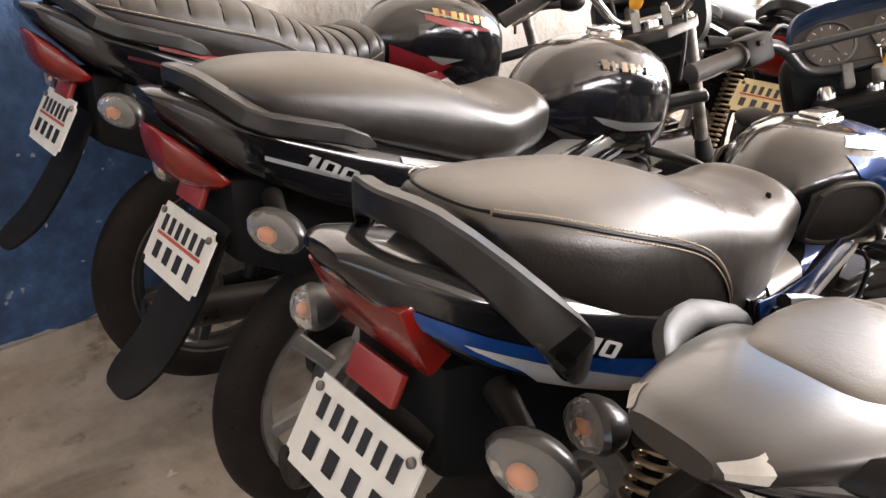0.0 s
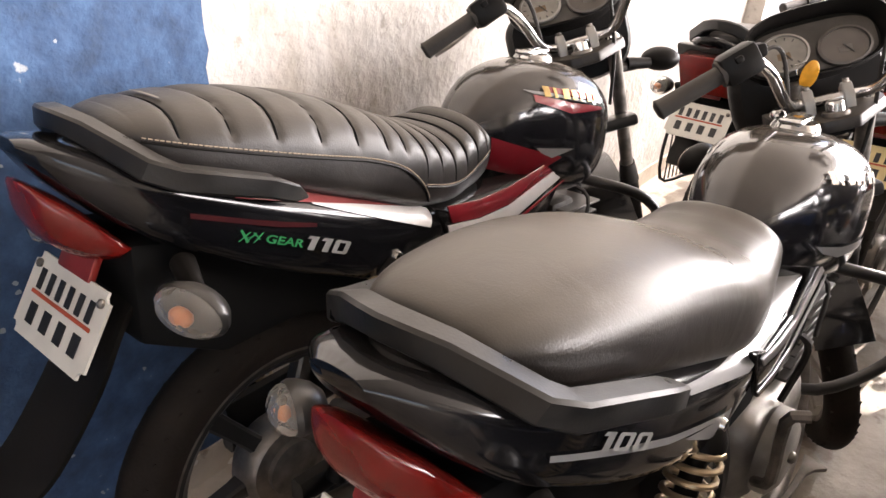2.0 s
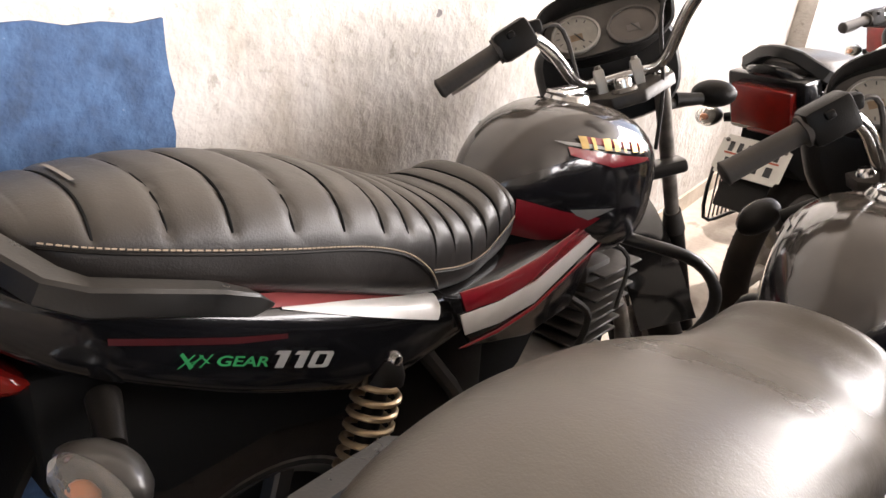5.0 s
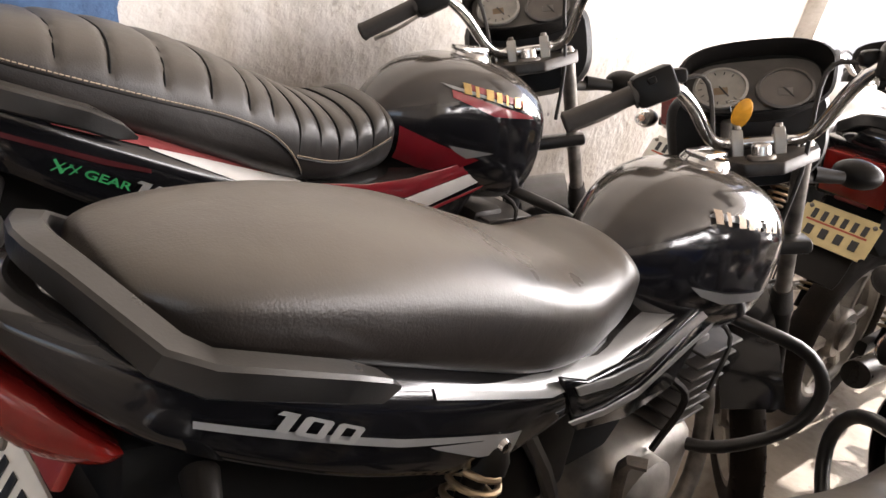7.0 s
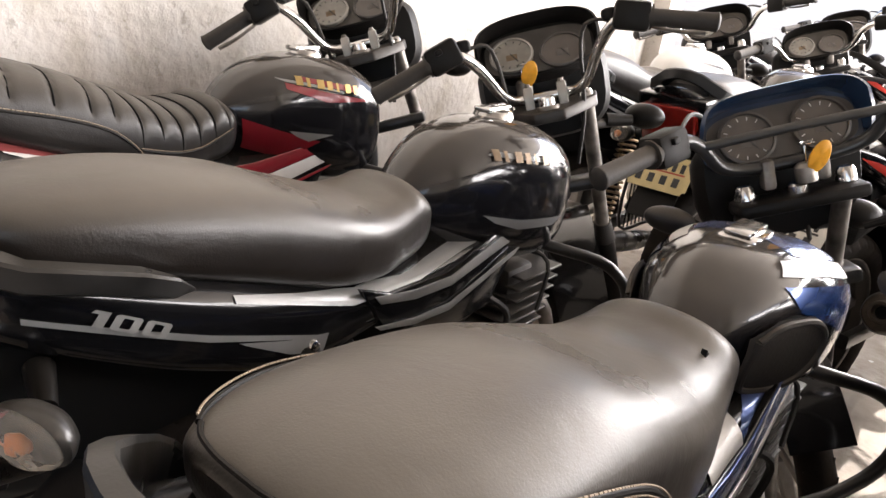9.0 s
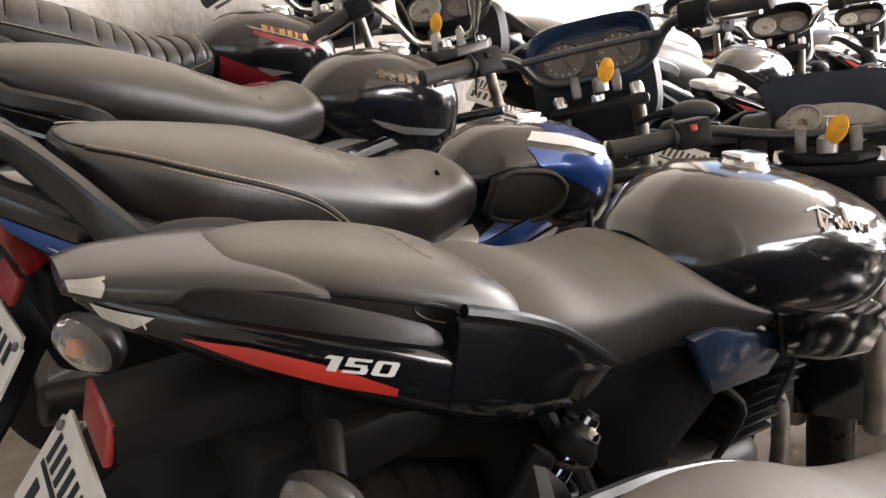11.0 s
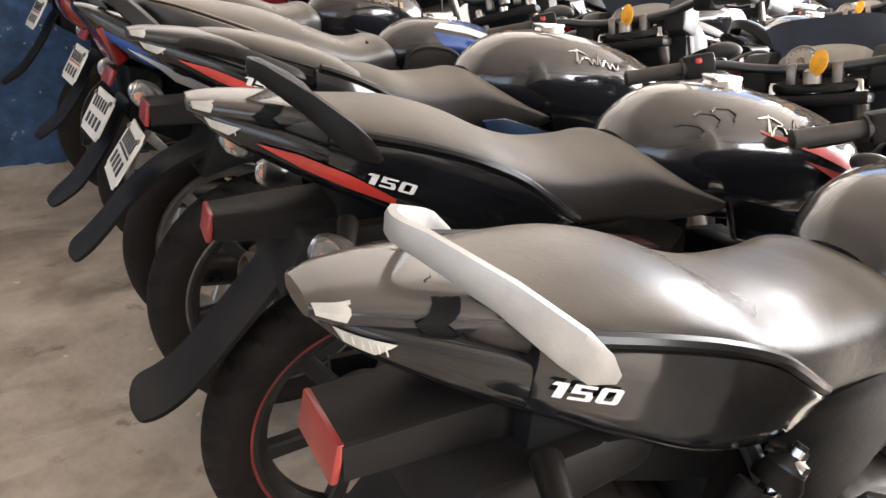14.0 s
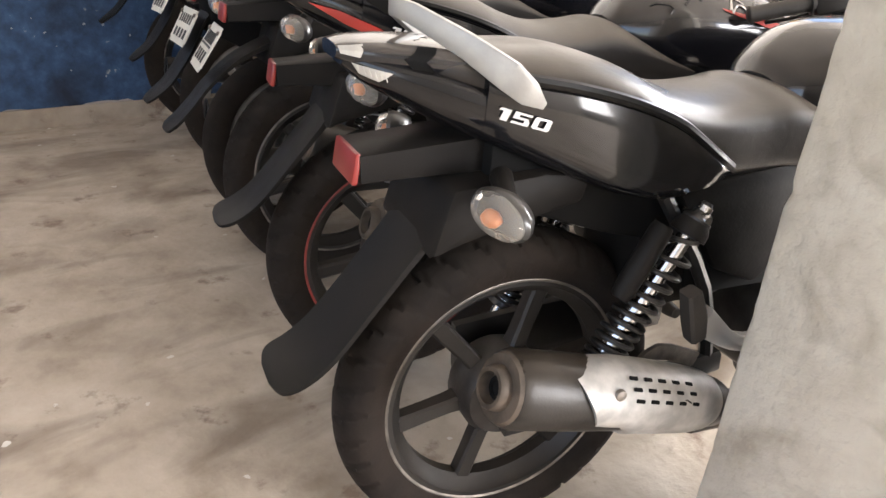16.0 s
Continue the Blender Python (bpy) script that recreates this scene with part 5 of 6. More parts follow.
            part("stripe", on_tank([(0.64, 0.902), (0.72, 0.896), (0.86, 0.862)], [(0.61, 0.890), (0.72, 0.876), (0.865, 0.842)], s), M_WHITE, root, "white tank stripe")
            part("stripe", on_tank([(0.60, 0.880), (0.72, 0.864), (0.86, 0.838)], [(0.62, 0.846), (0.74, 0.80), (0.82, 0.765)], s), M_BLUE, root, "blue tank panel")
            part("stripe", on_tank([(0.70, 0.918), (0.86, 0.884)], [(0.68, 0.903), (0.865, 0.866)], s, lift=0.003), M_BLUE, root, "blue tank flash")
            pad = part("knee_pad", on_tank([(0.505, 0.828), (0.56, 0.848), (0.64, 0.842), (0.695, 0.805)], [(0.495, 0.758), (0.54, 0.728), (0.62, 0.722), (0.685, 0.762)], s, 16, 8, 0.010), M_RUBBER, root, "black rubber knee pad")
            ring = [(0.52, 0.822), (0.56, 0.838), (0.64, 0.832), (0.682, 0.802), (0.672, 0.763), (0.62, 0.736), (0.54, 0.740), (0.512, 0.763), (0.52, 0.822)]
            part("pad_rim", tube([(along(a), s * (side_y(tank_rows, along(a), b) + 0.011), b) for a, b in ring], 0.0055, 8, 4), M_RUBBER, pad)
            part("stripe", stripe(TAIL_C, [(-0.31, 0.884), (-0.225, 0.838), (-0.094, 0.778), (0.08, 0.716), (0.26, 0.704), (0.45, 0.724), (0.60, 0.750)], [(-0.305, 0.866), (-0.22, 0.804), (-0.094, 0.744), (0.08, 0.692), (0.26, 0.680), (0.45, 0.692), (0.60, 0.726)], s, 26), M_BLUE, root, "blue side stripe")
            part("stripe", stripe(TAIL_C, [(-0.262, 0.842), (-0.167, 0.795), (-0.007, 0.722), (0.038, 0.700)], [(-0.250, 0.832), (-0.195, 0.795), (-0.161, 0.764), (-0.034, 0.708), (0.034, 0.690)], s, 24, lift=0.0045), M_SILVER, root, "white side stripe")
            part("stripe", stripe(TAIL_C, [(0.34, 0.735), (0.47, 0.738)], [(0.30, 0.705), (0.43, 0.708)], s, lift=0.0045), M_SILVER, root, "silver side panel")
        else:
            part("stripe", stripe(TAIL_C, [(0.02, 0.800), (0.12, 0.772), (0.24, 0.742), (0.36, 0.730), (0.66, 0.749)], [(0.02, 0.790), (0.12, 0.758), (0.22, 0.726), (0.36, 0.716), (0.60, 0.738)], s, 26), M_GREYST, root, "grey side stripe")
            part("stripe", stripe(TAIL_C, [(-0.22, 0.838), (-0.02, 0.760), (0.16, 0.700)], [(-0.22, 0.831), (-0.02, 0.750), (0.16, 0.694)], s, 22), M_GREYST, root, "grey side line")
            part("stripe", stripe(TAIL_C, [(0.02, 0.735), (0.10, 0.712), (0.17, 0.700)], [(0.03, 0.728), (0.10, 0.690), (0.16, 0.672)], s), M_GREYST, root, "grey side flash")
            part("stripe", on_tank([(0.60, 0.790), (0.72, 0.768), (0.90, 0.752)], [(0.64, 0.770), (0.72, 0.748), (0.86, 0.738)], s, 18), M_GREYST, root, "grey tank flash")
            part("stripe", on_tank([(0.64, 0.903), (0.80, 0.880)], [(0.62, 0.897), (0.80, 0.872)], s, lift=0.0018), M_GREYST, root, "grey badge ground")
    for s in (-1, 1):
        fp = part("front_panel", curved_plate([(0.232, 0.748), (0.30, 0.722), (0.45, 0.715), (0.70, 0.762), (0.685, 0.715), (0.60, 0.600), (0.46, 0.598), (0.30, 0.646)], s, 0.141, 0.104, 0.012), M_BLACK, root, "black front side panel")
        bands = {"red": [(M_RED, 0.745, 0.712, 0.735, 0.700, 0.748, 0.728), (M_WHITE, 0.711, 0.676, 0.698, 0.660, 0.726, 0.702), (M_RED, 0.66, 0.655, 0.655, 0.645, 0.69, 0.685)],
                 "blue": [(M_BLUE, 0.735, 0.70, 0.72, 0.675, 0.745, 0.71), (M_SILVER, 0.690, 0.675, 0.665, 0.645, 0.70, 0.685)]}.get(style, [(M_GREYST, 0.728, 0.712, 0.705, 0.688, 0.738, 0.716), (M_GREYST, 0.678, 0.668, 0.655, 0.640, 0.690, 0.682)])
        for bm_, a0, a1, b0, b1, c0, c1 in bands:
            part("stripe", curved_plate([(0.262, a0), (0.36, (a0 + b0) / 2 - 0.006), (0.46, b0), (0.690, c0 + 0.012), (0.670, c1 + 0.008), (0.46, b1), (0.36, (a1 + b1) / 2 - 0.006), (0.275, a1)], s, 0.1485, 0.1115, 0.003), bm_, fp, "painted stripe")
    if not blue and not rear:
        for k in range(7):
            xx = 0.632 + 0.031 * k
            bw = (0.020, 0.010, 0.022, 0.018, 0.008, 0.021, 0.017)[k]
            zz = 0.898 - 0.0038 * k
            hh = 0.0092
            part("badge_bar", on_tank([(xx, zz + hh), (xx + bw, zz + hh - 0.0015)], [(xx - 0.003, zz - hh), (xx + bw - 0.003, zz - hh - 0.0015)], -1, 3, 2, 0.0062), M_GOLD if red else M_BRONZE, tank, "raised gold badge" if red else "dull bronze badge")
    if not rear:
        part("number_mark", letters(TAIL_C, "100" if style == "black" else "110", {"red": -0.004, "black": -0.115}.get(style, -0.10), {"red": 0.749, "black": 0.804}.get(style, 0.797), 0.031, -0.38 if red else -0.50, -1, 0.005, 0.3, 0.0008, 1.75), M_WHITE if blue else M_PALE, root, "pale number on the side panel")
    if red:
        part("side_mark", letters(TAIL_C, "GEAR", -0.078, 0.774, 0.017, -0.38, -1, 0.006, 0.3, 0.0004, 1.35), M_GREEN, root, "green lettering on the side panel")
        em = part("side_emblem", on_side([(-0.140, 0.803), (-0.137, 0.805)], [(-0.132, 0.784), (-0.128, 0.786)]), M_GREEN, root, "green spiky emblem")
        for u0, u1, v0, v1 in ((-0.126, -0.143, 0.802, 0.786), (-0.118, -0.133, 0.799, 0.783), (-0.121, -0.113, 0.800, 0.782), (-0.108, -0.122, 0.797, 0.780), (-0.134, -0.118, 0.794, 0.790)):
            part("emblem_bar", on_side([(u0 - 0.0013, v0 - 0.003), (u0 + 0.0013, v0 - 0.0036)], [(u1 - 0.0013, v1 + 0.003), (u1 + 0.0013, v1 + 0.0024)]), M_GREEN, em)
    # grab rail
    if blue:
        half = [(-0.130, 0.148, 0.796), (-0.154, 0.156, 0.812), (-0.184, 0.154, 0.850), (-0.225, 0.105, 0.902), (-0.266, 0.055, 0.946), (-0.277, 0.020, 0.954), (-0.279, 0, 0.955)]
        ws, hs = [0.036, 0.052, 0.050, 0.044, 0.038, 0.034, 0.032], [0.012, 0.018, 0.021, 0.021, 0.020, 0.020, 0.020]
    else:
        half = [(-0.044, 0.150, 0.833), (-0.074, 0.156, 0.847), (-0.110, 0.157, 0.863), (-0.216, 0.130, 0.888), (-0.242, 0.115, 0.902), (-0.282, 0.050, 0.940), (-0.293, 0.018, 0.948), (-0.295, 0, 0.949)]
        ws, hs = [0.004, 0.024, 0.028, 0.030, 0.030, 0.028, 0.026, 0.026], [0.005, 0.026, 0.030, 0.030, 0.030, 0.028, 0.028, 0.028]
    if rear:
        half, ws, hs = [(a, b * 0.92, c + 0.016) for a, b, c in half], [w * 1.25 for w in ws], [h * 1.2 for h in hs]
    full = half + [(p[0], -p[1], p[2]) for p in reversed(half[:-1])]
    part("grab_rail", bar(full, ws + ws[-2::-1], hs + hs[-2::-1], 2 if blue else 1, 0.24, (0, 0, 1)), M_RAIL, root, "worn black painted grab rail", sharp=24)
    # inner mudguard and air box under the panels, near black to paint in the shade there
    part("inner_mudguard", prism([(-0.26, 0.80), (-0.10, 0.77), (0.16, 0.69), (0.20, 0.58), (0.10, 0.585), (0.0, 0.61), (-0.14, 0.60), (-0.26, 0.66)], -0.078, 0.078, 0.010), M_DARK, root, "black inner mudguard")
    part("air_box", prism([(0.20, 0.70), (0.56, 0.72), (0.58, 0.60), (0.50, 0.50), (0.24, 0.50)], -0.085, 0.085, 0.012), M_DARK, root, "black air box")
    # tail lamp, plate, rear mudguard
    if blue:
        lp = part("tail_lamp", prism([(-0.322, 0.884), (-0.298, 0.888), (-0.245, 0.818), (-0.280, 0.796)], -0.080, 0.080, 0.006), M_LAMP, root, "red box tail lamp")
    elif rear:
        lp = part("tail_lamp", prism([(-0.36, 0.875), (-0.29, 0.882), (-0.27, 0.765), (-0.315, 0.758)], -0.085, 0.085, 0.008), M_LAMP, root, "square red tail lamp")
        part("lamp_surround", prism([(-0.345, 0.905), (-0.24, 0.915), (-0.20, 0.745), (-0.27, 0.74)], -0.110, 0.110, 0.012), M_BLACK, root, "black lamp surround")
    else:
        lamp = [(-0.349, 0.876, 0.022, 0.008, 0.012, 2.4), (-0.338, 0.860, 0.048, 0.018, 0.044, 2.8), (-0.304, 0.830, 0.068, 0.022, 0.048, 2.8), (-0.272, 0.802, 0.078, 0.016, 0.030, 2.4), (-0.254, 0.792, 0.074, 0.004, 0.008, 2.4)]
        part("tail_lamp", loft(lamp, 28, 4), M_LAMP, root, "red wraparound tail lamp")
    part("reflector", box(0.012, 0.085, 0.040, (0, 0, 0), 0.004), M_REFL, root, "red reflector", Matrix.Translation((-0.288, 0, 0.765)) @ Matrix.Rotation(radians(25), 4, "Y"))
    part("rear_mudguard", bar([(0.10, 0, 0.62), (-0.08, 0, 0.72), (-0.20, 0, 0.745), (-0.265, 0, 0.70), (-0.315, 0, 0.61)] + ([(-0.345, 0, 0.56), (-0.360, 0, 0.535)] if rear else [(-0.38, 0, 0.52), (-0.425, 0, 0.482), (-0.446, 0, 0.466), (-0.454, 0, 0.460)]), [0.11, 0.12, 0.13, 0.13, 0.135] + ([0.135, 0.125] if rear else [0.132, 0.118, 0.088, 0.050]), [0.020, 0.020, 0.020, 0.014, 0.011] + ([0.011] * (2 if rear else 4)), 4, 0.42), M_PLASTIC, root, "black plastic rear mudguard")
    plate(root, (-0.322, 0, 0.702 if red else 0.675), 0.20, 0.112, 29, M_PLATEY if style == "square" else M_PLATE, (6, 4), None, M_INKR if style != "blue" else None)
    for s in (-1, 1):
        indicator(root, (-0.222, s * 0.180, 0.750), s)
        shock(root, (0.140, s * 0.128, 0.690), (0.02, s * 0.128, 0.31), M_SPRING)
    part("silencer", tube([(0.36, -0.15, 0.225), (0.25, -0.16, 0.235), (0.0, -0.165, 0.27), (-0.22, -0.165, 0.30), (-0.235, -0.165, 0.302)], [0.02, 0.038, 0.042, 0.042, 0.03], 18, 3), M_EXH, root, "black exhaust silencer")
    if rear:
        g = part("sari_guard", tube([(-0.02, 0.17, 0.62), (-0.16, 0.18, 0.62), (-0.18, 0.18, 0.42), (0.02, 0.18, 0.40)], 0.006, 8, 4), M_FRAME, root, "wire side guard")
        for k in range(7):
            part("guard_wire", tube([(-0.14 + 0.022 * k, 0.18, 0.62), (-0.15 + 0.026 * k, 0.18, 0.41)], 0.003, 6, 1), M_FRAME, g)
    # bars
    if tall:
        path = [(ax + 0.037, 0.0, 0.966), (ax + 0.034, -0.050, 0.967), (ax - 0.002, -0.086, 0.982), (ax - 0.068, -0.122, 1.052), (ax - 0.100, -0.158, 1.088), (ax - 0.108, -0.200, 1.084), (ax - 0.120, -0.330, 1.044)]
    else:
        path = [(0.925, 0.0, 0.985), (0.925, -0.07, 0.986), (0.912, -0.122, 1.002), (0.884, -0.160, 1.052), (0.848, -0.206, 1.070), (0.738, -0.344, 1.060)]
    grip_set(root, path, S, M_CHROME if not blue else M_FRAME, blue, "chromed handlebar" if not blue else "black handlebar with crossbar", tall=tall)
    clocks(root, S, top[0], top[1] + (0.060 if tall else 0.035), False, blue, tall)
    if style == "black":
        key_tag(root, (ax + 0.062, 0.042, 0.997), S)
    elif blue:
        key_tag(root, (0.900, -0.01, 0.972), S)
    if blue:
        mirror(root, (0.945, -0.215, 0.945), -1, 25)
        # mirror shape that stands in for the left front indicator's dark back
        mirror(root, (0.830, 0.185, 0.845), 1, 35)
    return root


TANK_P = [(0.45, 0.822, 0.060, 0.032, 0.045, 2.2, 2.4), (0.485, 0.822, 0.100, 0.072, 0.078, 2.2, 2.6), (0.56, 0.825, 0.140, 0.110, 0.110, 2.3, 2.8), (0.66, 0.826, 0.168, 0.121, 0.132, 2.4, 2.8),
          (0.78, 0.820, 0.182, 0.118, 0.142, 2.5, 2.8), (0.90, 0.808, 0.176, 0.102, 0.132, 2.4, 2.8), (0.98, 0.795, 0.146, 0.080, 0.105, 2.3, 2.6), (1.02, 0.788, 0.08, 0.045, 0.06, 2.1, 2.4)]
SEAT_P = [(-0.205, 0.892, 0.055, 0.010, 0.012, 2.5, 3.0), (-0.175, 0.885, 0.088, 0.024, 0.020, 2.6, 3.5), (-0.09, 0.868, 0.116, 0.042, 0.032, 2.6, 4.0), (0.01, 0.850, 0.134, 0.058, 0.045, 2.6, 4.0), (0.10, 0.826, 0.140, 0.062, 0.060, 2.6, 4.0),
          (0.19, 0.798, 0.138, 0.056, 0.072, 2.5, 4.0), (0.28, 0.785, 0.131, 0.050, 0.085, 2.5, 4.0), (0.37, 0.785, 0.124, 0.056, 0.090, 2.4, 4.0), (0.44, 0.792, 0.128, 0.058, 0.098, 2.3, 3.5),
          (0.52, 0.778, 0.140, 0.040, 0.085, 2.3, 3.0), (0.60, 0.760, 0.150, 0.016, 0.05, 2.2, 3.0), (0.645, 0.748, 0.150, 0.004, 0.012, 2.2, 3.0)]
TAIL_P = [(-0.300, 0.893, 0.030, 0.008, 0.010, 3.5, 3), (-0.268, 0.884, 0.062, 0.014, 0.026, 4.0, 3), (-0.19, 0.862, 0.096, 0.024, 0.046, 4.0, 3.2), (-0.10, 0.836, 0.122, 0.030, 0.060, 3.4, 3.6), (0.00, 0.802, 0.138, 0.036, 0.068, 3.2, 4),
          (0.10, 0.768, 0.146, 0.040, 0.070, 3.0, 5), (0.20, 0.738, 0.144, 0.030, 0.056, 2.8, 5), (0.28, 0.722, 0.132, 0.014, 0.028, 2.4, 4), (0.325, 0.716, 0.11, 0.004, 0.008, 2.2, 3)]


SEAT_EDGE_P = [(-0.130, 0.884), (-0.07, 0.872), (0.0, 0.861), (0.09, 0.840), (0.17, 0.811), (0.225, 0.780), (0.275, 0.748), (0.318, 0.724)]


def edge_y(x):
    return float(np.interp(x, [-0.13, -0.07, 0.0, 0.10, 0.20, 0.28, 0.33], [0.117, 0.130, 0.140, 0.1475, 0.146, 0.138, 0.122]))


def flank(x0, side):
    """Upper side panel of the tail: rises to the seat's lower edge with a rolled lip, and turns in along the bottom."""
    rows = []
    line = spline(SEAT_EDGE_P, 5)
    tail = spline(TAIL_P, 8)
    tx, tz = [q[0] for q in tail], [q[1] for q in tail]
    for q in line:
        x, z = float(q[0]), float(q[1])
        if x < x0:
            continue
        zc, hd = float(np.interp(x, tx, tz)), float(np.interp(x, tx, [q[4] for q in tail]))
        y, yc = edge_y(x), side_y(TAIL_P, x, zc) + 0.0012
        row = [(x, side * (y - 0.022), z - 0.004), (x, side * (y - 0.008), z + 0.001), (x, side * y, z - 0.003)]
        for f in (0.3, 0.6, 0.9):
            row.append((x, side * (y + (yc - y) * f + 0.003 * math.sin(math.pi * f)), z + (zc - z) * f))
        for f in (0.3, 0.6, 0.85):
            row.append((x, side * (side_y(TAIL_P, x, zc - f * hd) + 0.0012), zc - f * hd))
        row.append((x, side * (side_y(TAIL_P, x, zc - 0.85 * hd) - 0.02), zc - 0.8 * hd))
        rows.append(row)
    return grid(rows)


def sports(name, label, x, y, heading, lean, steer, style, group="motorcycles in the front row", pitch=0.0):
    """A 150 cc sports commuter; style: accent of red, two-seat, or silver rail."""
    wb, r = 1.32, 0.305
    root = base_bike(name, label, x, y, heading, lean, group, pitch, wb)
    if pitch:
        centre_stand(root, pitch, wb)
    top = (0.985, 0.945)
    S = rot_axis((top[0] - 0.03, 0, top[1]), (-0.46, 0, 0.89), steer)
    wheel(root, 0.0, r, 0.112, M_RIM, 6, None, False, True, M_REFL if style == "red" else None)
    wheel(root, wb, r, 0.085, M_FRAME, 6, S, True, True)
    engine(root, True)
    frame_parts(root, wb, False)
    fork(root, wb, r, top, S, False)
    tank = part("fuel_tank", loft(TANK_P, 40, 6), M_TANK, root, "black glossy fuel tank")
    cap_lid(root, 0.70, 0.946)
    script = [(0.655, 0.898), (0.668, 0.926), (0.660, 0.892), (0.672, 0.908), (0.690, 0.906), (0.697, 0.894), (0.703, 0.905), (0.711, 0.892), (0.724, 0.918), (0.722, 0.890), (0.733, 0.901), (0.742, 0.897), (0.748, 0.885), (0.756, 0.896), (0.766, 0.882), (0.777, 0.893)]
    script = [(u + 0.024, w - 0.010) for u, w in script]
    part("tank_badge", tube([(u, -side_y(TANK_P, u, w) - 0.003, w) for u, w in script], 0.0024, 6, 3), M_CHROME, tank, "chromed badge")
    part("badge_bar", tube([(u, -side_y(TANK_P, u, w) - 0.003, w) for u, w in ((0.664, 0.910), (0.692, 0.912), (0.716, 0.902))], [0.0014, 0.0026, 0.0012], 6, 4), M_CHROME, tank)
    if style in ("red", "silver"):
        mk = M_WHITE if style == "silver" else M_TANK
        for i, (ax, az) in enumerate(((0.515, 0.885), (0.548, 0.905), (0.582, 0.915))):
            pts = [(ax, az), (ax + 0.012, az + 0.006), (ax + 0.036, az + 0.006), (ax + 0.044, az - 0.002), (ax + 0.034, az - 0.012)]
            part("tank_mark", tube([(u, -side_y(TANK_P, u, w) - 0.001, w) for u, w in pts], 0.0028, 6, 1), mk, tank, "raised tank emblem")
    if style == "red":
        part("stripe", stripe(TANK_P, [(0.66, 0.892), (0.80, 0.868), (0.960, 0.828)], [(0.67, 0.886), (0.80, 0.850), (0.950, 0.800)], -1, 18), M_REDX, root, "red tank flash")
        part("stripe", stripe(TANK_P, [(0.76, 0.842), (0.95, 0.794)], [(0.80, 0.826), (0.940, 0.768)], -1), M_REDX, root, "red tank flash")
    rows_ = [(0.07, 0.79, 0.08, 0.01, 0.012, 2.5, 3.0), (0.10, 0.800, 0.115, 0.040, 0.03, 2.6, 4.0)] + SEAT_P[5:] if style == "two" else SEAT_P
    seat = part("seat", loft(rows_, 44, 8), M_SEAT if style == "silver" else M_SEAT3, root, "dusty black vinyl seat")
    for s in (-1, 1):
        part("side_panel", flank(0.02 if style == "two" else -0.131, s), M_BLACK, root, "black glossy side panel")
        sp = [q for q in spline(SEAT_EDGE_P, 4) if style != "two" or q[0] > 0.03]
        part("seat_piping", tube([(q[0], s * (edge_y(q[0]) - 0.007), q[1] + 0.007) for q in sp], 0.0085, 8, 1), M_EDGE, seat, "black seat edging")
    if style == "two":
        hump = [(a, b - 0.019, *c) for a, b, *c in ((-0.180, 0.900, 0.040, 0.018, 0.02, 3.0, 4.0), (-0.164, 0.898, 0.062, 0.038, 0.034, 3.6, 4.0), (-0.06, 0.876, 0.094, 0.056, 0.048, 3.6, 4.0), (0.06, 0.846, 0.116, 0.062, 0.060, 3.6, 4.0), (0.14, 0.820, 0.120, 0.056, 0.06, 3.2, 4.0), (0.180, 0.804, 0.104, 0.034, 0.045, 2.6, 4.0), (0.192, 0.796, 0.075, 0.008, 0.02, 2.4, 4.0))]
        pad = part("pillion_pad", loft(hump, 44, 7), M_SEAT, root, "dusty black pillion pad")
        ring = [(0.03 + 0.028 * math.cos(a), 0.849 + 0.010 * math.sin(a) - 0.3 * 0.028 * math.cos(a)) for a in np.linspace(0, 2 * math.pi, 19)]
        part("pad_mark", tube([(u, -side_y(hump, u, w) - 0.0005, w) for u, w in ring], 0.0014, 6, 1), M_SEAT, pad, "embossed oval mark")
        for k in range(5):
            u = 0.012 + 0.0085 * k
            w = 0.849 - 0.3 * (u - 0.03)
            part("mark_bar", stripe(hump, [(u, w + 0.005), (u + 0.005, w + 0.0035)], [(u, w - 0.004), (u + 0.005, w - 0.0055)], -1, 1, 1, 0.001), M_SEAT, pad)
        hx = [q[0] for q in hump]
        rng2 = random.Random(12)
        for k in range(6):
            pts = []
            for i in range(7):
                x = -0.02 + 0.012 * i + rng2.uniform(-0.004, 0.004)
                y = 0.055 - 0.022 * k + (0.012 if i % 2 else -0.010) + rng2.uniform(-0.004, 0.004)
                r = [float(np.interp(x, hx, [q[j] for q in hump])) for j in range(6)]
                pts.append((x, y, r[1] + r[3] * (1 - abs(y / r[2]) ** r[5]) ** (1 / r[5]) + 0.0002))
            part("scratch", tube(pts, 0.0017, 5, 4), M_SCRATCH, pad, "scratched scribble")
        part("tear", ball(0.010, 0.004, 0.002, (0.115, -0.055, 0.8605), 10), M_DARK, pad, "small tear")
        for s in (-1, 1):
            sp = spline(hump[1:6], 5)
            part("pad_piping", tube([(q[0], s * (side_y(hump, q[0], q[1] - 0.45 * q[4]) + 0.001), q[1] - 0.45 * q[4]) for q in sp], 0.0085, 8, 1), M_EDGE, pad, "black pad piping")
            part("pad_seam", tube([(q[0], s * (side_y(hump, q[0], q[1] + 0.35 * q[3]) + 0.0005), q[1] + 0.35 * q[3]) for q in sp], 0.0022, 6, 1), M_DARK, pad)
    part("tail_fairing", loft(TAIL_P, 36, 5), M_BLACK, root, "black glossy tail fairing")
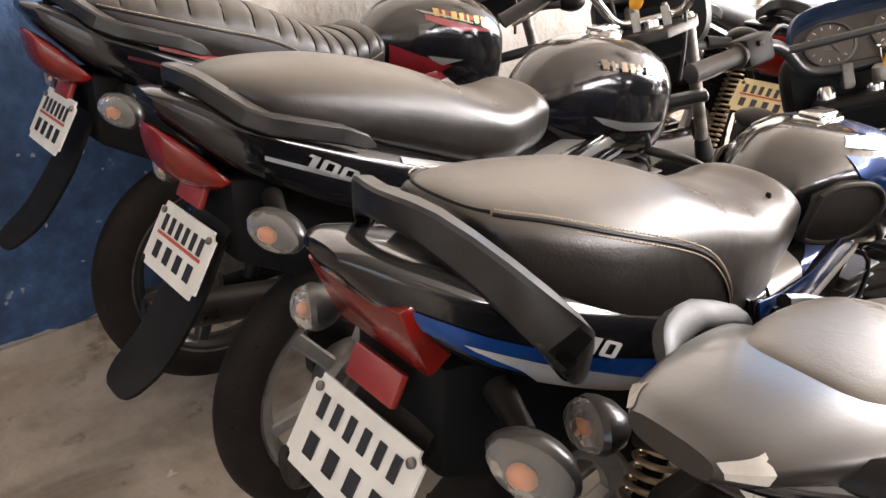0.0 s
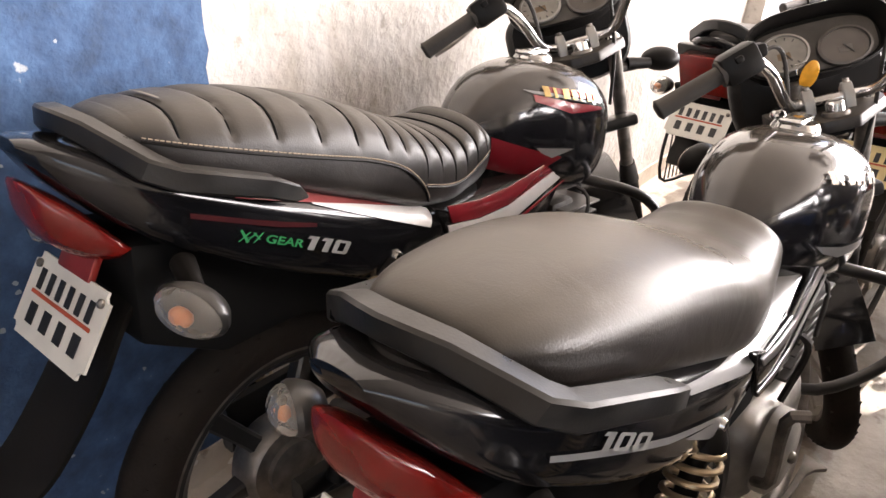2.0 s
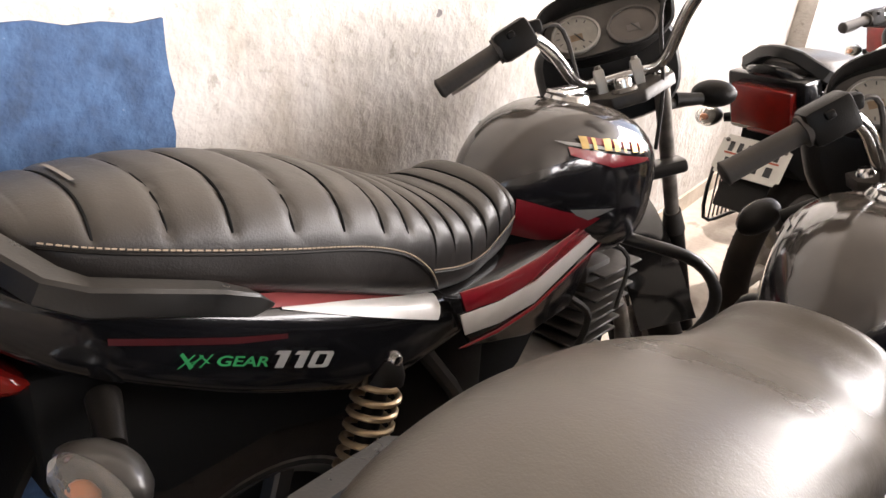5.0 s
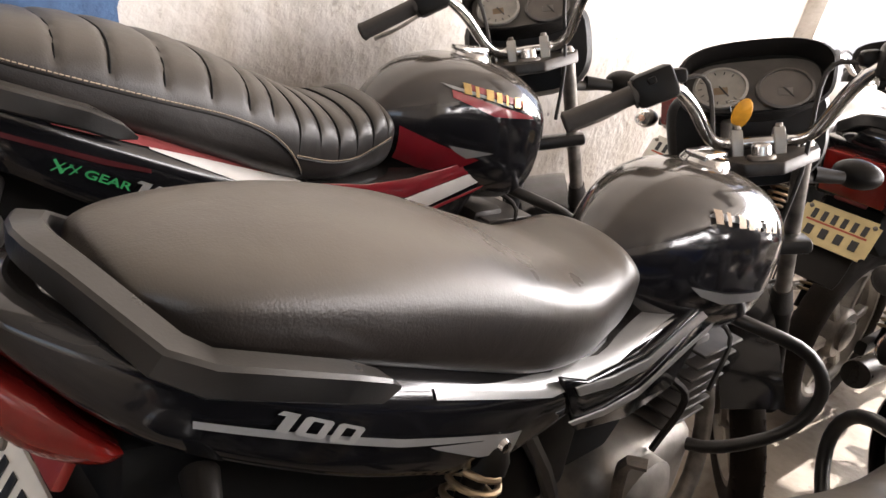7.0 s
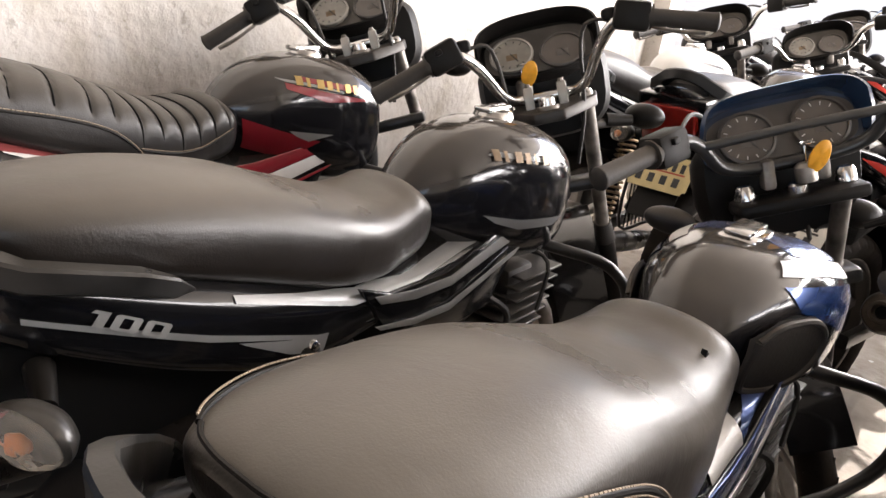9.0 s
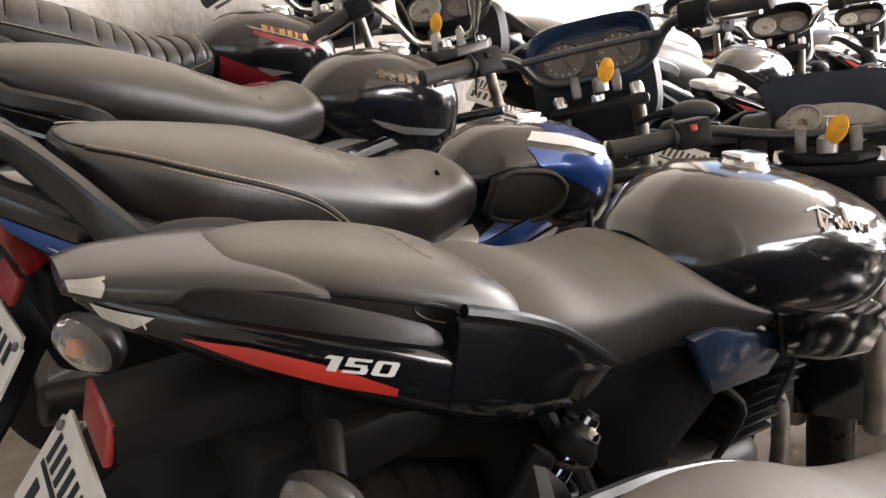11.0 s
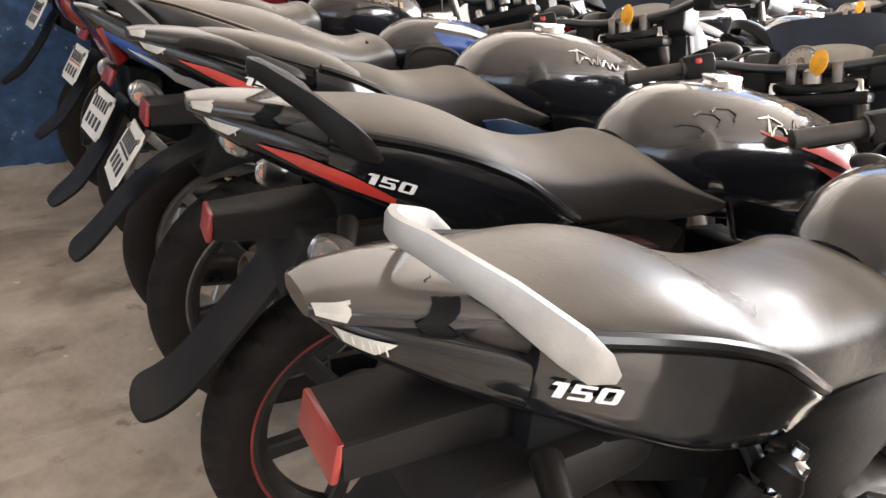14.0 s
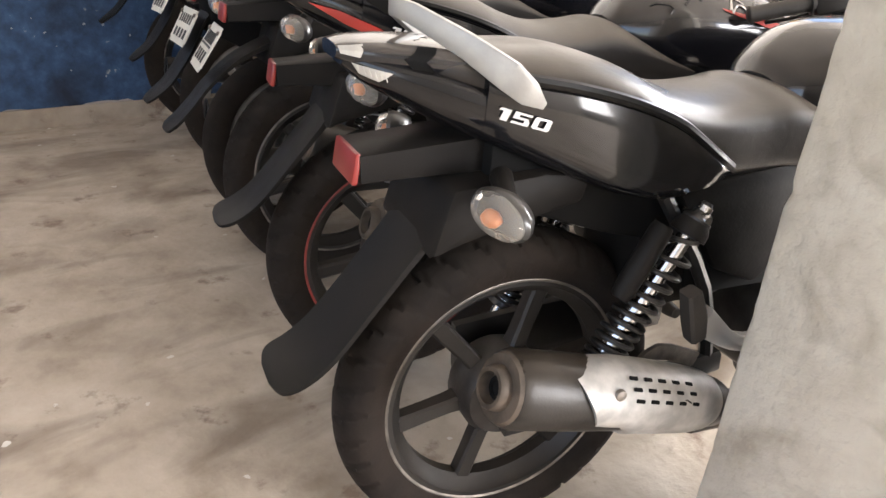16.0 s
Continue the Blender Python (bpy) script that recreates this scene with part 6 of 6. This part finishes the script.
    cowl = [(-0.310, 0.904, 0.034, 0.008, 0.012, 3.0), (-0.274, 0.902, 0.058, 0.015, 0.022, 2.8), (-0.20, 0.896, 0.082, 0.021, 0.026, 2.6), (-0.13, 0.889, 0.096, 0.020, 0.026, 2.6), (-0.09, 0.882, 0.10, 0.010, 0.02, 2.6)]
    cowl_mat = {"two": M_COWL, "white": M_WHITE}.get(style, M_TANK)
    cw = part("tail_cowl", loft(cowl, 36, 5), cowl_mat, root, {"two": "dull grey tail cowl", "white": "white tail cowl"}.get(style, "dusty black tail cowl"), sharp=28)
    for s in (-1, 1):
        lens = part("tail_lamp", stripe(TAIL_P, [(-0.292, 0.890), (-0.246, 0.881)], [(-0.284, 0.877), (-0.262, 0.869)], s, 8, 3, 0.003), M_LENS, root, "pale ribbed tail lamp lens")
        for k in range(6):
            u = -0.287 + 0.0062 * k
            w = 0.8880 - 0.0018 * k
            part("lens_rib", tube([(u, s * (side_y(TAIL_P, u, w) + 0.004), w), (u + 0.003, s * (side_y(TAIL_P, u + 0.003, w - 0.009) + 0.004), w - 0.009)], 0.0009, 5, 1), M_LENS, lens)
        part("cowl_lens", stripe(cowl, [(-0.308, 0.910), (-0.278, 0.914)], [(-0.306, 0.901), (-0.284, 0.898)], s, 5, 2, 0.003), M_LENS, root, "pale upper lamp lens")
        if style != "two":
            part("cowl_strap", stripe(cowl, [(-0.205, 0.9165), (-0.178, 0.9160)], [(-0.232, 0.898), (-0.205, 0.896)], s, 3, 4, 0.003), M_DARK, cw, "black band on the cowl")
            part("cowl_strap", stripe(cowl, [(-0.232, 0.898), (-0.205, 0.896)], [(-0.208, 0.874), (-0.182, 0.873)], s, 3, 4, 0.003), M_DARK, cw, "black band on the cowl")
        if style in ("red", "two", "white"):
            part("stripe", stripe(TAIL_P, [(-0.228, 0.862), (-0.17, 0.850), (-0.10, 0.824), (-0.03, 0.788)], [(-0.222, 0.859), (-0.165, 0.829), (-0.10, 0.802), (-0.03, 0.778)], s, 22, 4, 0.0048), M_REDX, root, "red tail stripe")
        if style == "two":
            part("grab_rail", bar([(0.010, s * 0.148, 0.838), (-0.012, s * 0.151, 0.848), (-0.10, s * 0.142, 0.876), (-0.17, s * 0.112, 0.890), (-0.205, s * 0.088, 0.893), (-0.226, s * 0.066, 0.889)], [0.006, 0.024, 0.030, 0.030, 0.026, 0.016], [0.004, 0.014, 0.018, 0.018, 0.016, 0.010], 2, 0.35, (0, 0.75, 0.66)), M_PLASTIC, root, "black grab rail")
        indicator(root, (-0.115, s * 0.195, 0.728), s)
        shock(root, (0.246, s * 0.147, 0.662), (0.06, s * 0.142, 0.345), M_COIL, True)
        part("gas_canister", tube([(0.176, s * 0.150, 0.655), (0.172, s * 0.150, 0.648), (0.122, s * 0.150, 0.552), (0.114, s * 0.150, 0.538)], [0.012, 0.0185, 0.0185, 0.010], 16, 2), M_PLASTIC, root)
        part("side_cover", prism([(0.22, 0.700), (0.50, 0.730), (0.58, 0.69), (0.50, 0.55), (0.44, 0.50), (0.34, 0.54)], s * 0.085, s * 0.118, 0.012), M_SOOT, root, "black side cover")
        part("belly_panel", prism([(0.62, 0.76), (0.90, 0.74), (1.00, 0.70), (0.96, 0.62), (0.80, 0.64), (0.66, 0.68)], s * 0.145, s * 0.165, 0.008), M_BLACK, root, "black tank shroud")
        part("shroud_tip", prism([(0.93, 0.70), (1.05, 0.735), (1.07, 0.69), (1.00, 0.645)], s * 0.166, s * 0.176, 0.004), M_SILVER, root, "silver shroud tip")
        if style == "two":
            part("shroud_strip", prism([(0.985, 0.845), (1.015, 0.840), (1.035, 0.735), (1.012, 0.730)], s * 0.148, s * 0.160, 0.002), M_SKY, root, "light blue shroud strip")
            part("shroud_strip", prism([(1.012, 0.728), (1.035, 0.733), (1.05, 0.690), (1.03, 0.690)], s * 0.150, s * 0.162, 0.002), M_REDX, root, "red shroud strip")
            part("lower_panel", prism([(0.44, 0.745), (0.50, 0.752), (0.70, 0.700), (0.66, 0.640), (0.52, 0.64)], s * 0.128, s * 0.146, 0.004), M_NAVY, root, "dark blue lower side panel")
    if style != "two":
        half = [(-0.062, 0.147, 0.850), (-0.088, 0.149, 0.868), (-0.112, 0.140, 0.888), (-0.150, 0.090, 0.917), (-0.206, 0.032, 0.950), (-0.217, 0.014, 0.954), (-0.219, 0, 0.954)]
        full = half + [(p[0], -p[1], p[2]) for p in reversed(half[:-1])]
        ws, hs = [0.010, 0.034, 0.040, 0.034, 0.027, 0.025, 0.025], [0.006, 0.012, 0.013, 0.013, 0.013, 0.013, 0.013]
        part("grab_rail", bar(full, ws + ws[-2::-1], hs + hs[-2::-1], 1, 0.3, (0, 0, 1)), {"silver": M_RAILS}.get(style, M_PLASTIC), root, {"silver": "dusty silver grab rail"}.get(style, "black grab rail"))
    # both coloured near black, which paints in shade beneath the tail
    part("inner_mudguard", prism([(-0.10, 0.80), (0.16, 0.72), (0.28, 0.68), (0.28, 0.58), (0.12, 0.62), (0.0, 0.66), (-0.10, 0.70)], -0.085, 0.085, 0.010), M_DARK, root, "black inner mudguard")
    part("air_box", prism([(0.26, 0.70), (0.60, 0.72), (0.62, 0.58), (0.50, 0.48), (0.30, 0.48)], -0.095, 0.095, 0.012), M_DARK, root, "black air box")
    if style == "red":
        part("side_flash", prism([(0.305, 0.690), (0.392, 0.697), (0.46, 0.688), (0.505, 0.668), (0.416, 0.662)], -0.137, -0.117, 0.003), M_MAROON, root, "dull red side flash")
    mx, mz = {"silver": (-0.080, 0.8285), "red": (-0.040, 0.812), "two": (-0.072, 0.821)}.get(style, (-0.060, 0.8195))
    part("number_mark", letters(TAIL_P, "150", mx, mz, 0.0242, -0.26, -1, 0.0062, 0.2, 0.0010, 2.0), M_WHITE, root, "white 150 on the tail")
    # rear mudguard with lamp stub, plate and flap
    rz = 0.716 if style == "red" else 0.746
    part("mudguard_stub", bar([(0.02, 0, 0.770), (-0.08, 0, rz + 0.016), (-0.17, 0, rz + 0.008), (-0.280, 0, rz)], [0.15, 0.125, 0.108, 0.074 if style == "red" else 0.102], [0.06, 0.056, 0.050, 0.044], 3, 0.12), M_PLASTIC, root, "black plastic mudguard stub")
    part("reflector", box(0.010, 0.070 if style == "red" else 0.100, 0.046, (0, 0, 0), 0.004), M_REFL, root, "red reflector", Matrix.Translation((-0.285, 0, rz)) @ Matrix.Rotation(radians(8), 4, "Y"))
    flap = [(-0.245, 0, 0.640), (-0.325, 0, 0.575), (-0.376, 0, 0.515), (-0.410, 0, 0.478), (-0.434, 0, 0.458), (-0.444, 0, 0.452), (-0.449, 0, 0.449)] if style == "two" else [(-0.20, 0, 0.612), (-0.265, 0, 0.530), (-0.322, 0, 0.462), (-0.362, 0, 0.430), (-0.392, 0, 0.417), (-0.405, 0, 0.413), (-0.412, 0, 0.411)]
    part("rear_mudguard", bar([(0.0, 0, 0.700), (-0.06, 0, 0.712), (-0.135, 0, 0.690)] + flap, [0.11, 0.13, 0.145, 0.146, 0.146, 0.150, 0.150, 0.142, 0.110, 0.050], [0.03, 0.04, 0.030, 0.018, 0.014, 0.013, 0.013, 0.012, 0.011, 0.010], 4, 0.45), M_PLASTIC, root, "black plastic rear mudguard flap")
    part("mudguard_body", prism([(-0.165, 0.728), (-0.02, 0.742), (0.06, 0.735), (0.05, 0.690), (-0.06, 0.665), (-0.15, 0.640), (-0.195, 0.622)], -0.112, 0.112, 0.012), M_PLASTIC, root, "black plastic mudguard body")
    if style in ("two", "white"):
        plate(root, (-0.330, 0, 0.660), 0.20, 0.125, 32, M_PLATE, (7, 4), None, M_INK)
    # exhaust
    ex = part("silencer", tube([(0.46, -0.14, 0.255), (0.38, -0.165, 0.290), (0.33, -0.178, 0.312), (0.28, -0.182, 0.331), (0.02, -0.198, 0.415), (-0.10, -0.204, 0.452), (-0.112, -0.2045, 0.4557)], [0.02, 0.026, 0.044, 0.052, 0.060, 0.060, 0.054], 28, 1), M_EXH, root, "black exhaust silencer")
    EM = Matrix.Translation((-0.112, -0.2045, 0.4557)) @ Vector((-0.954, -0.05, 0.296)).to_track_quat("Z", "Y").to_matrix().to_4x4()
    part("end_cap", lathe([(0.054, 0.0), (0.050, 0.006), (0.034, 0.007), (0.033, 0.020), (0.030, 0.024), (0.024, 0.024), (0.022, 0.006), (0.001, 0.004)], 28, "z"), M_SILT, ex, "brown scaled end cap", EM)
    part("pipe_mouth", lathe([(0.018, 0.006), (0.018, 0.010), (0.013, 0.010), (0.012, 0.007), (0.001, 0.007)], 20, "z"), M_DARK, ex, "", EM)
    sh = [(0.01, -0.206, 0.424), (0.05, -0.204, 0.411), (0.18, -0.197, 0.369), (0.28, -0.190, 0.336), (0.335, -0.182, 0.318)]
    shield = tube(sh, [0.060, 0.062, 0.060, 0.052, 0.020], 28, 4)
    for v in shield.verts:
        if v.co.x < 0.09:
            v.co.x -= 0.75 * (v.co.z - 0.425) * min(1.0, (0.09 - v.co.x) / 0.05)
    part("heat_shield", shield, M_SHIELD, ex, "silver perforated heat shield")
    for i in range(5):
        for j in range(3):
            a = radians(156 - 15 * j)
            f = (i + 0.35 * (2 - j) * 0.6) / 5.2
            c = Vector((0.078 + 0.165 * f, -0.203 + 0.011 * f, 0.400 - 0.054 * f))
            rr = 0.0645 - 0.0062 * f
            p = c + Vector((0.30 * rr * math.sin(a), rr * math.cos(a), rr * math.sin(a)))
            part("shield_slot", box(0.0165, 0.0062, 0.004, (0, 0, 0), 0.0015), M_DARK, ex, "", Matrix.Translation(p) @ Matrix.Rotation(radians(18), 4, "Y") @ Matrix.Rotation(a - radians(90), 4, "X"))
    part("shield_bolt", lathe([(0.010, 0), (0.009, 0.006), (0.003, 0.008)], 12, "y"), M_STEEL, ex, "", Matrix.Translation((0.060, -0.255, 0.440)) @ Matrix.Rotation(math.pi, 4, "Z"))
    part("peg_hanger", bar([(0.46, -0.150, 0.40), (0.34, -0.185, 0.440), (0.245, -0.195, 0.505)], [0.02, 0.02, 0.03], [0.04, 0.03, 0.05], 3), M_SILVER, root, "bright footrest hanger")
    part("folded_peg", bar([(0.240, -0.20, 0.475), (0.222, -0.205, 0.52), (0.205, -0.205, 0.565)], [0.028, 0.034, 0.030], [0.030, 0.034, 0.026], 3), M_RUBBER, root, "folded passenger footrest")
    gb = part("guard_bracket", bar([(-0.140, -0.05, 0.636), (-0.115, -0.055, 0.646), (-0.060, -0.055, 0.640), (-0.030, -0.05, 0.628)], [0.020, 0.026, 0.026, 0.018], 0.003, 2, 0.3), M_SILVER, root, "silver perforated bracket")
    for k in range(4):
        part("bracket_hole", lathe([(0.004, 0.0), (0.004, 0.003), (0.001, 0.003)], 8, "z"), M_DARK, gb, "", Matrix.Translation((-0.112 + 0.020 * k, -0.055, 0.6455 - 0.001 * k)))
    path = [(0.975, 0.0, 0.985), (0.975, -0.07, 0.986), (0.972, -0.13, 0.992), (0.955, -0.18, 1.002), (0.925, -0.23, 1.004), (0.835, -0.365, 0.985)]
    grip_set(root, path, S, M_FRAME, False, "", 0.125, True)
    clocks(root, S, top[0], top[1] + 0.035, True)
    key_tag(root, (0.950, 0.0, 0.972), S)
    mirror(root, (1.11, -0.205, 0.930), -1, 20)
    mirror(root, (0.86, 0.215, 0.870), 1, 35)
    return root


commuter("motorcycle", "black and maroon commuter motorcycle with ribbed seat beside the wall", 0.752, 1.840, -6, 4.5, 45, "red", pitch=1.2)
commuter("motorcycle", "black commuter motorcycle with grey stripes and plain seat", 0.735, 1.305, -6.2, 4.5, 39, "black")
commuter("motorcycle", "black and blue commuter motorcycle with torn seat", 0.635, 0.773, -6.5, 4, 42, "blue")
sports("motorcycle", "black sports motorcycle with red stripe and extra pillion pad", 0.563, 0.381, -13.2, 5, 29, "two", pitch=1.0)
sports("motorcycle", "black sports motorcycle with red stripes and black grab rail", 0.475, -0.112, -16.0, 2.9, 30, "red", pitch=0.9)
sports("motorcycle", "plain black sports motorcycle with silver grab rail beside the pillar", 0.377, -0.612, -12.3, 2, 27, "silver")
ROW2 = "motorcycles in the second row"
commuter("motorcycle", "dark commuter motorcycle with square red tail lamp", 2.66, 1.58, -13, 4, 40, "square_white", ROW2)
x2 = commuter("motorcycle", "dark commuter motorcycle with square red tail lamp and yellow plate", 2.66, 1.115, -9, 4, 40, "square", ROW2)
x3 = sports("motorcycle", "black, white and red sports motorcycle", 2.53, 0.66, -19, 4, 40, "white", ROW2)
copy_thing(x2, pose(2.45, 0.10, 0, 0, 0, -22) @ pose(0, 0, 0, -4, 0, 0))
copy_thing(x3, pose(2.40, -0.38, 0, 0, 0, -24) @ pose(0, 0, 0, -4, 0, 0))
copy_thing(x2, pose(2.36, -0.92, 0, 0, 0, -26) @ pose(0, 0, 0, -4, 0, 0))
for i in range(5):
    c = copy_thing(x2 if i % 2 == 0 else x3, pose(4.55 - 0.05 * i, 1.50 - 0.62 * i, 0, 0, 0, -24 - 2 * i) @ pose(0, 0, 0, -4, 0, 0))
    c["group"] = "motorcycles in the third row"
